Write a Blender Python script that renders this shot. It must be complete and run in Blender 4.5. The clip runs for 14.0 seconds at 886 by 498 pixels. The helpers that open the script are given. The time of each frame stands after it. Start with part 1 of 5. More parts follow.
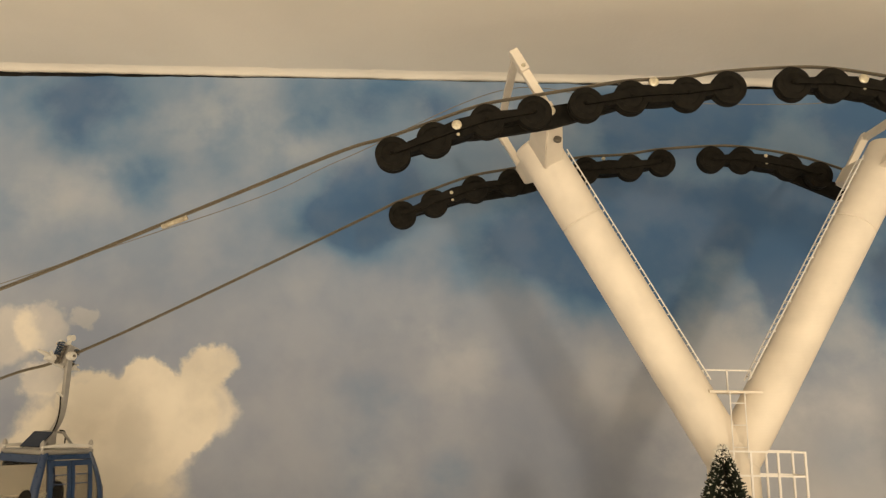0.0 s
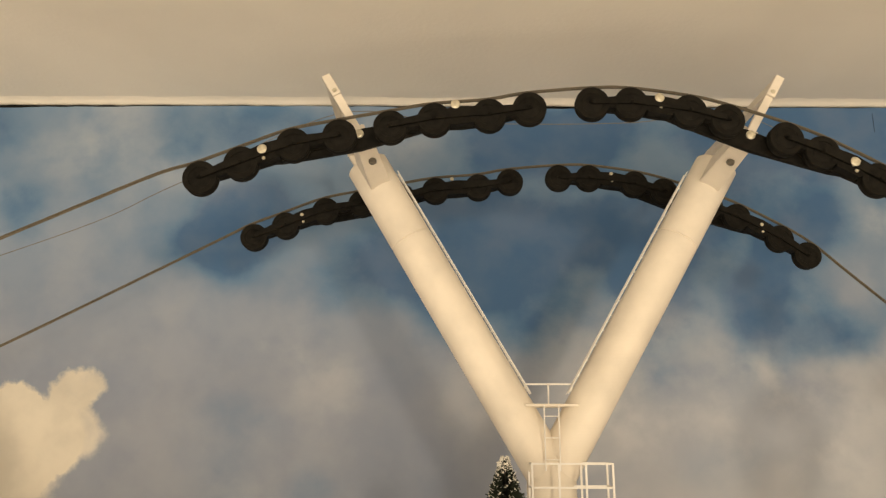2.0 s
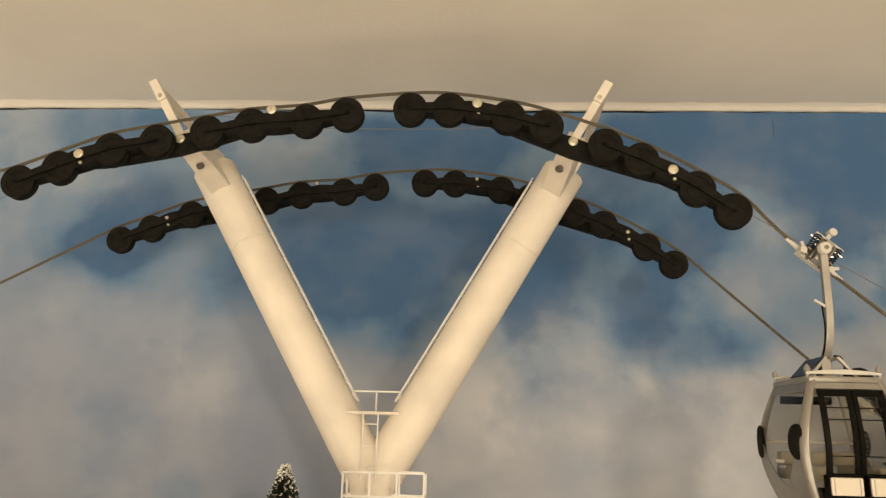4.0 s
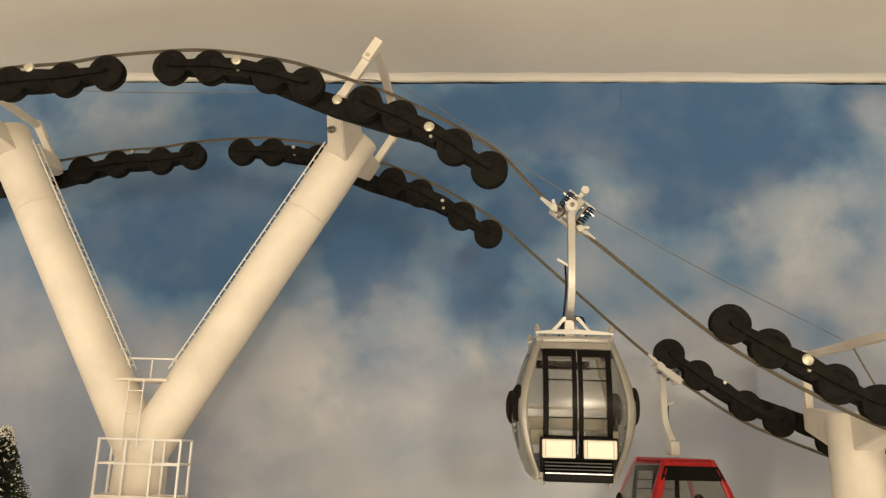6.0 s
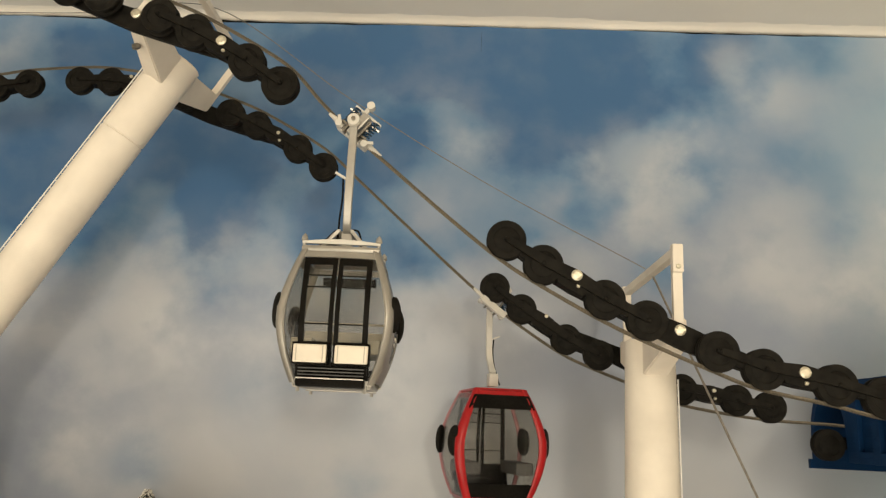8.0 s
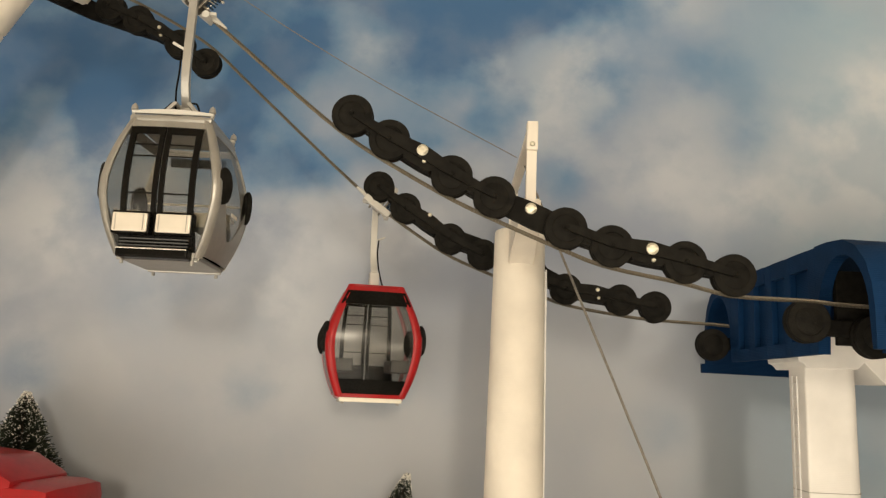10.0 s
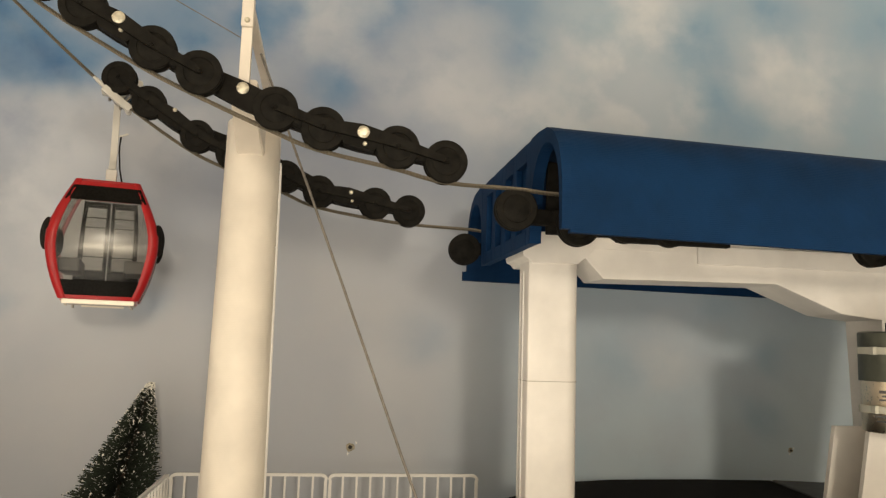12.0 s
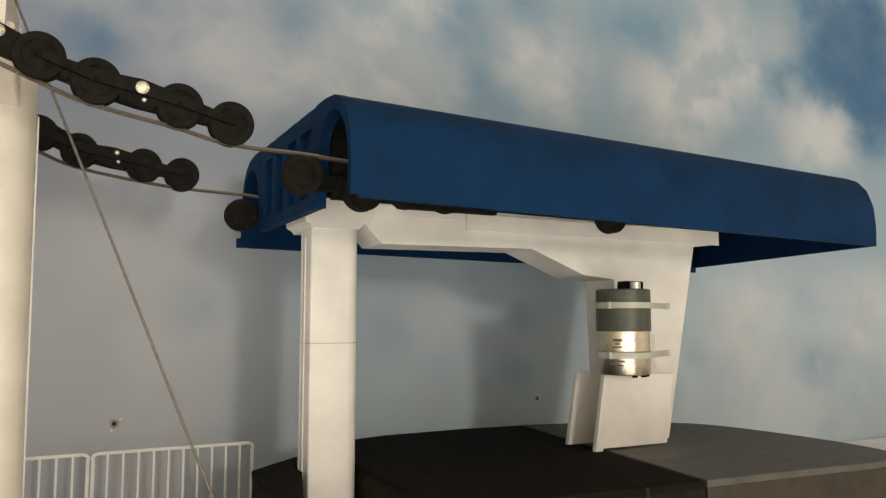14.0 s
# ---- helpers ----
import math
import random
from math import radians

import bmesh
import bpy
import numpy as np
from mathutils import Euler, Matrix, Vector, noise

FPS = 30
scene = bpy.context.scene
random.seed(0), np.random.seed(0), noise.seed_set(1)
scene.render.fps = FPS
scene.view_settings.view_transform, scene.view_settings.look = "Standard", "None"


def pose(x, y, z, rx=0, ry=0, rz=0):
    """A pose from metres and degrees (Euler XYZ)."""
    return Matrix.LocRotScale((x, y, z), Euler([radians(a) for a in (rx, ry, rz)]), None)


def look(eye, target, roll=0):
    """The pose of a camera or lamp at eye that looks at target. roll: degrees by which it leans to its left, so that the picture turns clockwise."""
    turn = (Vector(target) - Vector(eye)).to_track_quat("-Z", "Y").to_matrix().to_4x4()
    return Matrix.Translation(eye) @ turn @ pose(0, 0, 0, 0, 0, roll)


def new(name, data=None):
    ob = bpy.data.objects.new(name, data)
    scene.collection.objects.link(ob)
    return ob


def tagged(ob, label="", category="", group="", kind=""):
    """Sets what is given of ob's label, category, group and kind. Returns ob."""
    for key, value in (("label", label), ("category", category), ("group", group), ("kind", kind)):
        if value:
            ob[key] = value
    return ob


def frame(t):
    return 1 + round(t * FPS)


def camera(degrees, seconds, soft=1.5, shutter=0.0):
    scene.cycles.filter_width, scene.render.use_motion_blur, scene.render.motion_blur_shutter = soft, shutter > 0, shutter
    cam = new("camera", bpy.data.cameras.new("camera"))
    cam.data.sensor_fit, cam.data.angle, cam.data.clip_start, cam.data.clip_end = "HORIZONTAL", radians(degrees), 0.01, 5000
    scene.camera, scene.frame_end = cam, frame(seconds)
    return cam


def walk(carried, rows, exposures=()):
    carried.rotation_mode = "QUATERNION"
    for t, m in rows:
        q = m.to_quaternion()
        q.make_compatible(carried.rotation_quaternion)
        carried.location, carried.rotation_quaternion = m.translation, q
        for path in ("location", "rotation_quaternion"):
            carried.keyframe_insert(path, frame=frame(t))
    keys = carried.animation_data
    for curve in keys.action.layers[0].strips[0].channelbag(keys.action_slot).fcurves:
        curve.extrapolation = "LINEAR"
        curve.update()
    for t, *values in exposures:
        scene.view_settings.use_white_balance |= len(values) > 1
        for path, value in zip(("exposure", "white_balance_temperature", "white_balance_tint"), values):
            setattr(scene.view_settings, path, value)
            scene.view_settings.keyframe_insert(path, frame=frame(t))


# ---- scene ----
cam = camera(60.3, 14.0, soft=1.3)
PATH = [
    (0, (-0.067, -0.423, 0.218), (-0.052, 1.53, 0.647), 1.0),
    (0.5, (-0.037, -0.43, 0.22), (-0.025, 1.52, 0.662), 0.8),
    (1, (-0.009, -0.429, 0.218), (-0.002, 1.516, 0.68), 0.4),
    (1.5, (0.019, -0.436, 0.219), (0.027, 1.506, 0.697), -0.0),
    (2, (0.051, -0.435, 0.214), (0.058, 1.504, 0.702), 0.1),
    (4.5, (0.225, -0.426, 0.221), (0.117, 1.511, 0.708), 1.7),
    (5, (0.262, -0.42, 0.218), (0.153, 1.516, 0.707), 1.8),
    (5.5, (0.296, -0.416, 0.213), (0.183, 1.518, 0.709), 1.8),
    (6, (0.336, -0.405, 0.206), (0.218, 1.532, 0.689), 1.7),
    (6.5, (0.374, -0.396, 0.2), (0.263, 1.542, 0.679), 1.7),
    (7, (0.402, -0.393, 0.194), (0.294, 1.547, 0.67), 1.8),
    (7.5, (0.421, -0.391, 0.184), (0.332, 1.552, 0.652), 2.1),
    (8, (0.443, -0.39, 0.172), (0.382, 1.557, 0.625), 2.4),
    (10.5, (0.55, -0.36, 0.126), (0.516, 1.612, 0.459), 2.6),
    (11, (0.58, -0.356, 0.117), (0.639, 1.619, 0.429), 2.4),
    (11.5, (0.589, -0.354, 0.114), (0.767, 1.619, 0.391), 2.0),
    (12, (0.6, -0.354, 0.108), (0.898, 1.609, 0.353), 1.8),
    (12.5, (0.596, -0.354, 0.106), (1.032, 1.585, 0.331), 1.6),
    (13, (0.588, -0.351, 0.103), (1.19, 1.546, 0.294), 1.2),
    (13.5, (0.581, -0.35, 0.102), (1.352, 1.487, 0.279), 0.6),
    (14, (0.582, -0.36, 0.102), (1.488, 1.414, 0.287), 0.0),
]

EXPOSURES = [(0.0, -0.12, 7200, 10), (2.0, -0.12, 7050, 10), (6.0, -0.05, 6700, 8), (8.0, 0.02, 6300, 6), (10.6, 0.04, 6250, 8), (12.0, 0.0, 6250, 8), (13.2, -0.08, 6000, 7), (14.0, -0.12, 5800, 7)]
walk(cam, [(t, look(eye, target, roll)) for t, eye, target, roll in PATH], EXPOSURES)

# ---------------------------------------------------------------- light
world = bpy.data.worlds.new("room_dusk")
scene.world = world
world.use_nodes = True
world.node_tree.nodes["Background"].inputs[0].default_value = (1.0, 0.86, 0.66, 1)
world.node_tree.nodes["Background"].inputs[1].default_value = 0.02


def area_lamp(name, eye, target, size, watts, colour, tall=0.0):
    data = bpy.data.lights.new(name, "AREA")
    data.shape, data.size, data.energy, data.color = "RECTANGLE" if tall else "DISK", size, watts, colour
    if tall:
        data.size_y = tall
    ob = new(name, data)
    ob.matrix_world = look(eye, target)
    return ob


WARM = (1.0, 0.842, 0.63)
area_lamp("room_lamp", (0.80, -1.95, 0.36), (0.80, 0.10, 0.14), 0.20, 9.6, WARM)
# broad low fill, added to brighten ceiling and wall; no known source there
area_lamp("window_glow", (-0.10, -2.1, -0.75), (0.22, 0.0, 0.32), 2.5, 42, (1.0, 0.872, 0.695), 1.8)

# ---------------------------------------------------------------- helpers
R_SHEAVE = 0.0105
Y_AXIS = 0.076      # middle line between the two ropes
BACK = 0.138        # from the front lane to the rear lane
Y_WALL = 0.217
Z_CEIL = 0.5190
Z_GROUND = -0.035


def mesh_of(name, bm):
    me = bpy.data.meshes.new(name)
    bm.normal_update()
    bm.to_mesh(me)
    bm.free()
    return me


def part(name, bm, material, parent, label="", smooth=False):
    me = bm if isinstance(bm, bpy.types.Mesh) else mesh_of(name, bm)
    if material and not me.materials:
        me.materials.append(material)
    if smooth:
        for p in me.polygons:
            p.use_smooth = True
        me.set_sharp_from_angle(angle=radians(38))
    ob = new(name, me)
    if parent:
        ob.parent = parent
    if label:
        ob["label"] = label
    return ob


def thing(name, m, label, category, group="", kind=""):
    ob = new(name)
    ob.empty_display_size = 0.01
    ob.matrix_world = m
    return tagged(ob, label, category, group, kind)


def box(bm, lo, hi, bevel=0.0, m=None):
    r = bmesh.ops.create_cube(bm, size=1)
    vs = r["verts"]
    c = [(a + b) / 2 for a, b in zip(lo, hi)]
    d = [abs(b - a) for a, b in zip(lo, hi)]
    for v in vs:
        v.co = Vector((v.co.x * d[0] + c[0], v.co.y * d[1] + c[1], v.co.z * d[2] + c[2]))
    if bevel:
        es = list({e for v in vs for e in v.link_edges})
        out = bmesh.ops.bevel(bm, geom=es, offset=bevel, segments=2, affect="EDGES", profile=0.6)
        vs = list({v for f in out["faces"] for v in f.verts} | {v for v in vs if v.is_valid})
    if m:
        for v in vs:
            v.co = m @ v.co
    return bm


def prism(bm, pts, lo, hi, axis="y", bevel=0.0):
    """Extrudes a polygon: its points lie in the two other axes, in order."""
    def at(p, q):
        return {"y": (p[0], q, p[1]), "x": (q, p[0], p[1]), "z": (p[0], p[1], q)}[axis]
    a = [bm.verts.new(at(p, lo)) for p in pts]
    b = [bm.verts.new(at(p, hi)) for p in pts]
    n = len(pts)
    fs = [bm.faces.new(a), bm.faces.new(b[::-1])]
    for i in range(n):
        fs.append(bm.faces.new((a[i], b[i], b[(i + 1) % n], a[(i + 1) % n])))
    bmesh.ops.recalc_face_normals(bm, faces=fs)
    if bevel:
        es = list({e for f in fs for e in f.edges})
        bmesh.ops.bevel(bm, geom=es, offset=bevel, segments=2, affect="EDGES", profile=0.6)
    return bm


def lathe(bm, prof, m, n=28):
    """Turns (radius, height) points about z, then places them by m."""
    rings = []
    for r, h in prof:
        if r < 1e-7:
            rings.append([bm.verts.new(m @ Vector((0, 0, h)))])
        else:
            rings.append([bm.verts.new(m @ Vector((r * math.cos(2 * math.pi * k / n), r * math.sin(2 * math.pi * k / n), h))) for k in range(n)])
    fs = []
    for a, b in zip(rings, rings[1:]):
        for k in range(n):
            q = [a[k % len(a)], a[(k + 1) % len(a)], b[(k + 1) % len(b)], b[k % len(b)]]
            q = [v for j, v in enumerate(q) if v not in q[:j]]
            if len(q) > 2:
                fs.append(bm.faces.new(q))
    bmesh.ops.recalc_face_normals(bm, faces=fs)
    return bm


def along(a, b):
    """A frame at a whose z axis points to b."""
    a, b = Vector(a), Vector(b)
    return Matrix.Translation(a) @ (b - a).to_track_quat("Z", "Y").to_matrix().to_4x4()


def rod(bm, a, b, r, n=8, r2=None):
    length = (Vector(b) - Vector(a)).length
    r2 = r if r2 is None else r2
    return lathe(bm, [(0, 0), (r, 0), (r2, length), (0, length)], along(a, b), n)


def bar(bm, a, b, w, d, bevel=0.0):
    """A square bar from a to b: w across, d along the y axis."""
    a, b = Vector(a), Vector(b)
    z = (b - a).normalized()
    side = Vector((0, 1, 0)) if abs(z.y) < 0.9 else Vector((1, 0, 0))
    x = side.cross(z).normalized()
    y = z.cross(x)
    m = Matrix((x, y, z)).transposed().to_4x4()
    m.translation = a
    return box(bm, (-w / 2, -d / 2, 0), (w / 2, d / 2, (b - a).length), bevel, m)


def tube(bm, pts, r, n=8, twist=0.0, lobes=0, flat=None):
    """Sweeps a round (lobed, or flat: half sizes) section along points."""
    pts = [Vector(p) for p in pts]
    rings, turn = [], 0.0
    for i, p in enumerate(pts):
        t = (pts[min(i + 1, len(pts) - 1)] - pts[max(i - 1, 0)]).normalized()
        ref = Vector((0, 1, 0)) if abs(t.y) < 0.95 else Vector((1, 0, 0))
        x = ref.cross(t).normalized()
        y = t.cross(x)
        if i:
            turn += twist * (pts[i] - pts[i - 1]).length
        ring = []
        for k in range(n):
            a = 2 * math.pi * k / n
            if flat:
                sx, sy = [(1, 1), (-1, 1), (-1, -1), (1, -1)][k]
                ring.append(bm.verts.new(p + x * flat[0] * sx + y * flat[1] * sy))
            else:
                rr = r * (0.52 + 0.48 * abs(math.cos(lobes * a / 2))) if lobes else r
                ring.append(bm.verts.new(p + (x * math.cos(a + turn) + y * math.sin(a + turn)) * rr))
        rings.append(ring)
    fs = []
    for a, b in zip(rings, rings[1:]):
        for k in range(n):
            fs.append(bm.faces.new((a[k], a[(k + 1) % n], b[(k + 1) % n], b[k])))
    fs += [bm.faces.new(rings[0]), bm.faces.new(rings[-1])]
    bmesh.ops.recalc_face_normals(bm, faces=fs)
    return bm


def smooth_line(pts, step):
    """A Catmull-Rom line through points, cut into even steps."""
    p = [Vector(q) for q in pts]
    p = [2 * p[0] - p[1]] + p + [2 * p[-1] - p[-2]]
    out = []
    for a, b, c, d in zip(p, p[1:], p[2:], p[3:]):
        n = max(2, int((c - b).length / step))
        for k in range(n):
            t = k / n
            out.append(0.5 * (2 * b + (c - a) * t + (2 * a - 5 * b + 4 * c - d) * t ** 2 + (3 * b - a - 3 * c + d) * t ** 3))
    return out + [p[-2]]


def capsule(bm, a, b, w, y0, y1, n=8):
    """A flat plate with round ends in the xz plane."""
    a, b = Vector((a[0], 0, a[1])), Vector((b[0], 0, b[1]))
    d = (b - a).normalized()
    s = Vector((-d.z, 0, d.x))
    pts = []
    for c, sign in ((b, 1), (a, -1)):
        for k in range(n + 1):
            q = math.pi * k / n
            v = c + sign * w / 2 * (d * math.sin(q) - s * math.cos(q))
            pts.append((v.x, v.z))
    return prism(bm, pts, y0, y1)


# ---------------------------------------------------------------- materials
def material(name, colour, rough=0.5, metal=0.0, vary=0.1, scale=60.0, bump=0.15, fine=900.0, coat=0.0, spec=0.5):
    m = bpy.data.materials.new(name)
    m.use_nodes = True
    nt = m.node_tree
    bs = nt.nodes["Principled BSDF"]
    geo = nt.nodes.new("ShaderNodeNewGeometry")
    n1, n2 = nt.nodes.new("ShaderNodeTexNoise"), nt.nodes.new("ShaderNodeTexNoise")
    n1.inputs["Scale"].default_value, n1.inputs["Detail"].default_value = scale, 5
    n2.inputs["Scale"].default_value, n2.inputs["Detail"].default_value = fine, 3
    for n in (n1, n2):
        nt.links.new(geo.outputs["Position"], n.inputs["Vector"])
    mix = nt.nodes.new("ShaderNodeMix")
    mix.data_type = "RGBA"
    dark = tuple(c * (1 - 2.2 * vary) for c in colour)
    lift = tuple(min(1, c * (1 + vary)) for c in colour)
    mix.inputs["A"].default_value, mix.inputs["B"].default_value = (*dark, 1), (*lift, 1)
    ramp = nt.nodes.new("ShaderNodeMapRange")
    ramp.inputs["From Min"].default_value, ramp.inputs["From Max"].default_value = 0.28, 0.62
    nt.links.new(n1.outputs["Fac"], ramp.inputs["Value"])
    nt.links.new(ramp.outputs["Result"], mix.inputs["Factor"])
    nt.links.new(mix.outputs["Result"], bs.inputs["Base Color"])
    rr = nt.nodes.new("ShaderNodeMapRange")
    rr.inputs["To Min"].default_value, rr.inputs["To Max"].default_value = max(0.03, rough - 0.1), min(1, rough + 0.1)
    nt.links.new(n2.outputs["Fac"], rr.inputs["Value"])
    nt.links.new(rr.outputs["Result"], bs.inputs["Roughness"])
    bs.inputs["Metallic"].default_value = metal
    bs.inputs["Coat Weight"].default_value = coat
    bs.inputs["Specular IOR Level"].default_value = spec
    if bump:
        bp = nt.nodes.new("ShaderNodeBump")
        bp.inputs["Strength"].default_value, bp.inputs["Distance"].default_value = bump, 0.0006
        nt.links.new(n2.outputs["Fac"], bp.inputs["Height"])
        nt.links.new(bp.outputs["Normal"], bs.inputs["Normal"])
    return m


def printed(name, colour, rough, axis, pitch=0.0009, vary=0.06, bump=0.25):
    """Plastic printed in layers: fine lines across one axis, with soft colour bands."""
    m = material(name, colour, rough, 0.0, vary, 35.0, 0.0)
    nt = m.node_tree
    bs = nt.nodes["Principled BSDF"]
    geo = nt.nodes.new("ShaderNodeNewGeometry")
    sep = nt.nodes.new("ShaderNodeSeparateXYZ")
    nt.links.new(geo.outputs["Position"], sep.inputs[0])
    mul = nt.nodes.new("ShaderNodeMath")
    mul.operation = "MULTIPLY"
    mul.inputs[1].default_value = 2 * math.pi / pitch
    nt.links.new(sep.outputs[axis], mul.inputs[0])
    sn = nt.nodes.new("ShaderNodeMath")
    sn.operation = "SINE"
    nt.links.new(mul.outputs[0], sn.inputs[0])
    noi = nt.nodes.new("ShaderNodeTexNoise")
    noi.inputs["Scale"].default_value = 500
    nt.links.new(geo.outputs["Position"], noi.inputs["Vector"])
    add = nt.nodes.new("ShaderNodeMath")
    add.operation = "MULTIPLY_ADD"
    add.inputs[1].default_value = 0.5
    nt.links.new(sn.outputs[0], add.inputs[0])
    nt.links.new(noi.outputs["Fac"], add.inputs[2])
    bp = nt.nodes.new("ShaderNodeBump")
    bp.inputs["Strength"].default_value, bp.inputs["Distance"].default_value = bump, 0.0003
    nt.links.new(add.outputs[0], bp.inputs["Height"])
    nt.links.new(bp.outputs["Normal"], bs.inputs["Normal"])
    return m


def glass(name, tint, gloss=0.20):
    """Thin clear sheet: see-through, with a mirror sheen that grows towards a glancing view."""
    m = bpy.data.materials.new(name)
    m.use_nodes = True
    nt = m.node_tree
    nt.nodes.remove(nt.nodes["Principled BSDF"])
    tr, gl, mx, lw, pw, ma = (nt.nodes.new("ShaderNode" + k) for k in ("BsdfTransparent", "BsdfGlossy", "MixShader", "LayerWeight", "Math", "Math"))
    tr.inputs[0].default_value = (*tint, 1)
    gl.inputs["Color"].default_value = (0.55, 0.55, 0.55, 1)
    gl.inputs["Roughness"].default_value = gloss
    lw.inputs["Blend"].default_value = 0.5
    pw.operation, ma.operation = "POWER", "MULTIPLY_ADD"
    pw.inputs[1].default_value = 4.0
    ma.inputs[1].default_value, ma.inputs[2].default_value = 0.55, 0.018
    nt.links.new(lw.outputs["Facing"], pw.inputs[0])
    nt.links.new(pw.outputs[0], ma.inputs[0])
    nt.links.new(ma.outputs[0], mx.inputs[0])
    nt.links.new(tr.outputs[0], mx.inputs[1])
    nt.links.new(gl.outputs[0], mx.inputs[2])
    nt.links.new(mx.outputs[0], nt.nodes["Material Output"].inputs["Surface"])
    return m


def sky_print(name):
    """A printed sky: grey haze low down, blue gaps, pale clouds and one crisp cumulus. Some pale spots only offset cast
    shadows.
    """
    m = bpy.data.materials.new(name)
    m.use_nodes = True
    nt = m.node_tree
    bs = nt.nodes["Principled BSDF"]
    bs.inputs["Roughness"].default_value = 0.75
    bs.inputs["Specular IOR Level"].default_value = 0.25

    def node(kind, **props):
        n = nt.nodes.new("ShaderNode" + kind)
        for k, v in props.items():
            n.inputs[k].default_value = v
        return n

    def vmath(op, a, b=None):
        n = nt.nodes.new("ShaderNodeVectorMath")
        n.operation = op
        for i, v in enumerate((a, b)):
            if v is None:
                continue
            if isinstance(v, tuple):
                n.inputs[i].default_value = v
            else:
                nt.links.new(v, n.inputs[i])
        return n.outputs["Value" if op == "LENGTH" else "Vector"]

    def fmath(op, a, b, clamp=False):
        n = nt.nodes.new("ShaderNodeMath")
        n.operation, n.use_clamp = op, clamp
        for i, v in enumerate((a, b)):
            if isinstance(v, float):
                n.inputs[i].default_value = v
            else:
                nt.links.new(v, n.inputs[i])
        return n.outputs[0]

    def ramp(v, lo, hi, a=0.0, b=1.0):
        n = nt.nodes.new("ShaderNodeMapRange")
        n.interpolation_type = "SMOOTHSTEP"
        for k, q in (("From Min", lo), ("From Max", hi), ("To Min", a), ("To Max", b)):
            n.inputs[k].default_value = q
        nt.links.new(v, n.inputs["Value"])
        return n.outputs["Result"]

    def mixc(f, a, b):
        n = nt.nodes.new("ShaderNodeMix")
        n.data_type = "RGBA"
        nt.links.new(f, n.inputs["Factor"])
        for k, v in (("A", a), ("B", b)):
            if isinstance(v, tuple):
                n.inputs[k].default_value = (*v, 1)
            else:
                nt.links.new(v, n.inputs[k])
        return n.outputs["Result"]

    geo = nt.nodes.new("ShaderNodeNewGeometry")
    pos = geo.outputs["Position"]
    big = node("TexNoise", Scale=9.0, Detail=4.0, Roughness=0.5)
    puff = node("TexNoise", Scale=12.0, Detail=6.0, Roughness=0.52)
    edge = node("TexNoise", Scale=34.0, Detail=6.0, Roughness=0.62)
    for n in (big, puff, edge):
        nt.links.new(pos, n.inputs["Vector"])
    warp = vmath("MULTIPLY", vmath("SUBTRACT", big.outputs["Color"], (0.5, 0.5, 0.5)), (0.06, 0.0, 0.06))
    warp2 = vmath("MULTIPLY", vmath("SUBTRACT", edge.outputs["Color"], (0.5, 0.5, 0.5)), (0.036, 0.0, 0.036))
    soft = vmath("MULTIPLY", vmath("ADD", pos, warp), (1.0, 0.0, 1.0))
    crisp = vmath("MULTIPLY", vmath("ADD", pos, warp2), (1.0, 0.0, 1.0))

    def field(spots, where, inner=0.15, stretch=0.8):
        total = None
        for x, z, r, w in spots:
            d = vmath("SUBTRACT", where, (x, 0.0, z))
            ln = vmath("LENGTH", vmath("MULTIPLY", d, (stretch / r, 0.0, 1.0 / r)))
            v = ramp(ln, inner, 1.25, w, 0.0)
            total = v if total is None else fmath("ADD", total, v)
        return total

    def fields(lists):
        total = field(lists[0], soft)
        for some in lists[1:]:
            total = fmath("ADD", total, field(some, soft))
        return total

    blue = fields((SKY_BLUE_A, SKY_BLUE_B, SKY_BLUE_C, SKY_BLUE_D))
    drift = node("TexNoise", Scale=6.5, Detail=6.0, Roughness=0.55)
    nt.links.new(vmath("ADD", pos, (3.1, 0.0, 1.7)), drift.inputs["Vector"])
    blue = fmath("ADD", blue, ramp(drift.outputs["Fac"], 0.44, 0.66, 0.0, 0.12))
    pale = fields((SKY_PALE_A, SKY_PALE_B, SKY_PALE_C))
    heap = field(SKY_HEAP, crisp, 0.84)
    sep = nt.nodes.new("ShaderNodeSeparateXYZ")
    nt.links.new(pos, sep.inputs[0])
    high = ramp(sep.outputs[2], 0.22, 0.50)
    east = ramp(sep.outputs[0], 0.66, 0.84)
    middle = fmath("MULTIPLY", ramp(sep.outputs[0], 0.10, 0.28), ramp(sep.outputs[2], 0.27, 0.13))
    haze = mixc(high, (0.250, 0.292, 0.390), (0.170, 0.272, 0.425))
    haze = mixc(middle, haze, (0.465, 0.482, 0.520))
    haze = mixc(east, haze, (0.305, 0.41, 0.51))
    low = fmath("MULTIPLY", east, ramp(sep.outputs[2], 0.20, 0.12))
    haze = mixc(fmath("MULTIPLY", low, 0.8), haze, (0.545, 0.635, 0.71))
    mott = ramp(puff.outputs["Fac"], 0.36, 0.64)
    haze = mixc(fmath("MULTIPLY", mott, 0.40), haze, (0.385, 0.42, 0.50))
    wisp = node("TexNoise", Scale=17.0, Detail=6.0, Roughness=0.53)
    flat = vmath("MULTIPLY", pos, (0.95, 1.0, 1.1))
    nt.links.new(flat, wisp.inputs["Vector"])
    bl = fmath("MULTIPLY", blue, ramp(puff.outputs["Fac"], 0.30, 0.70, 1.25, 0.80), False)
    bl = fmath("MULTIPLY", bl, ramp(wisp.outputs["Fac"], 0.30, 0.72, 1.2, 0.80), True)
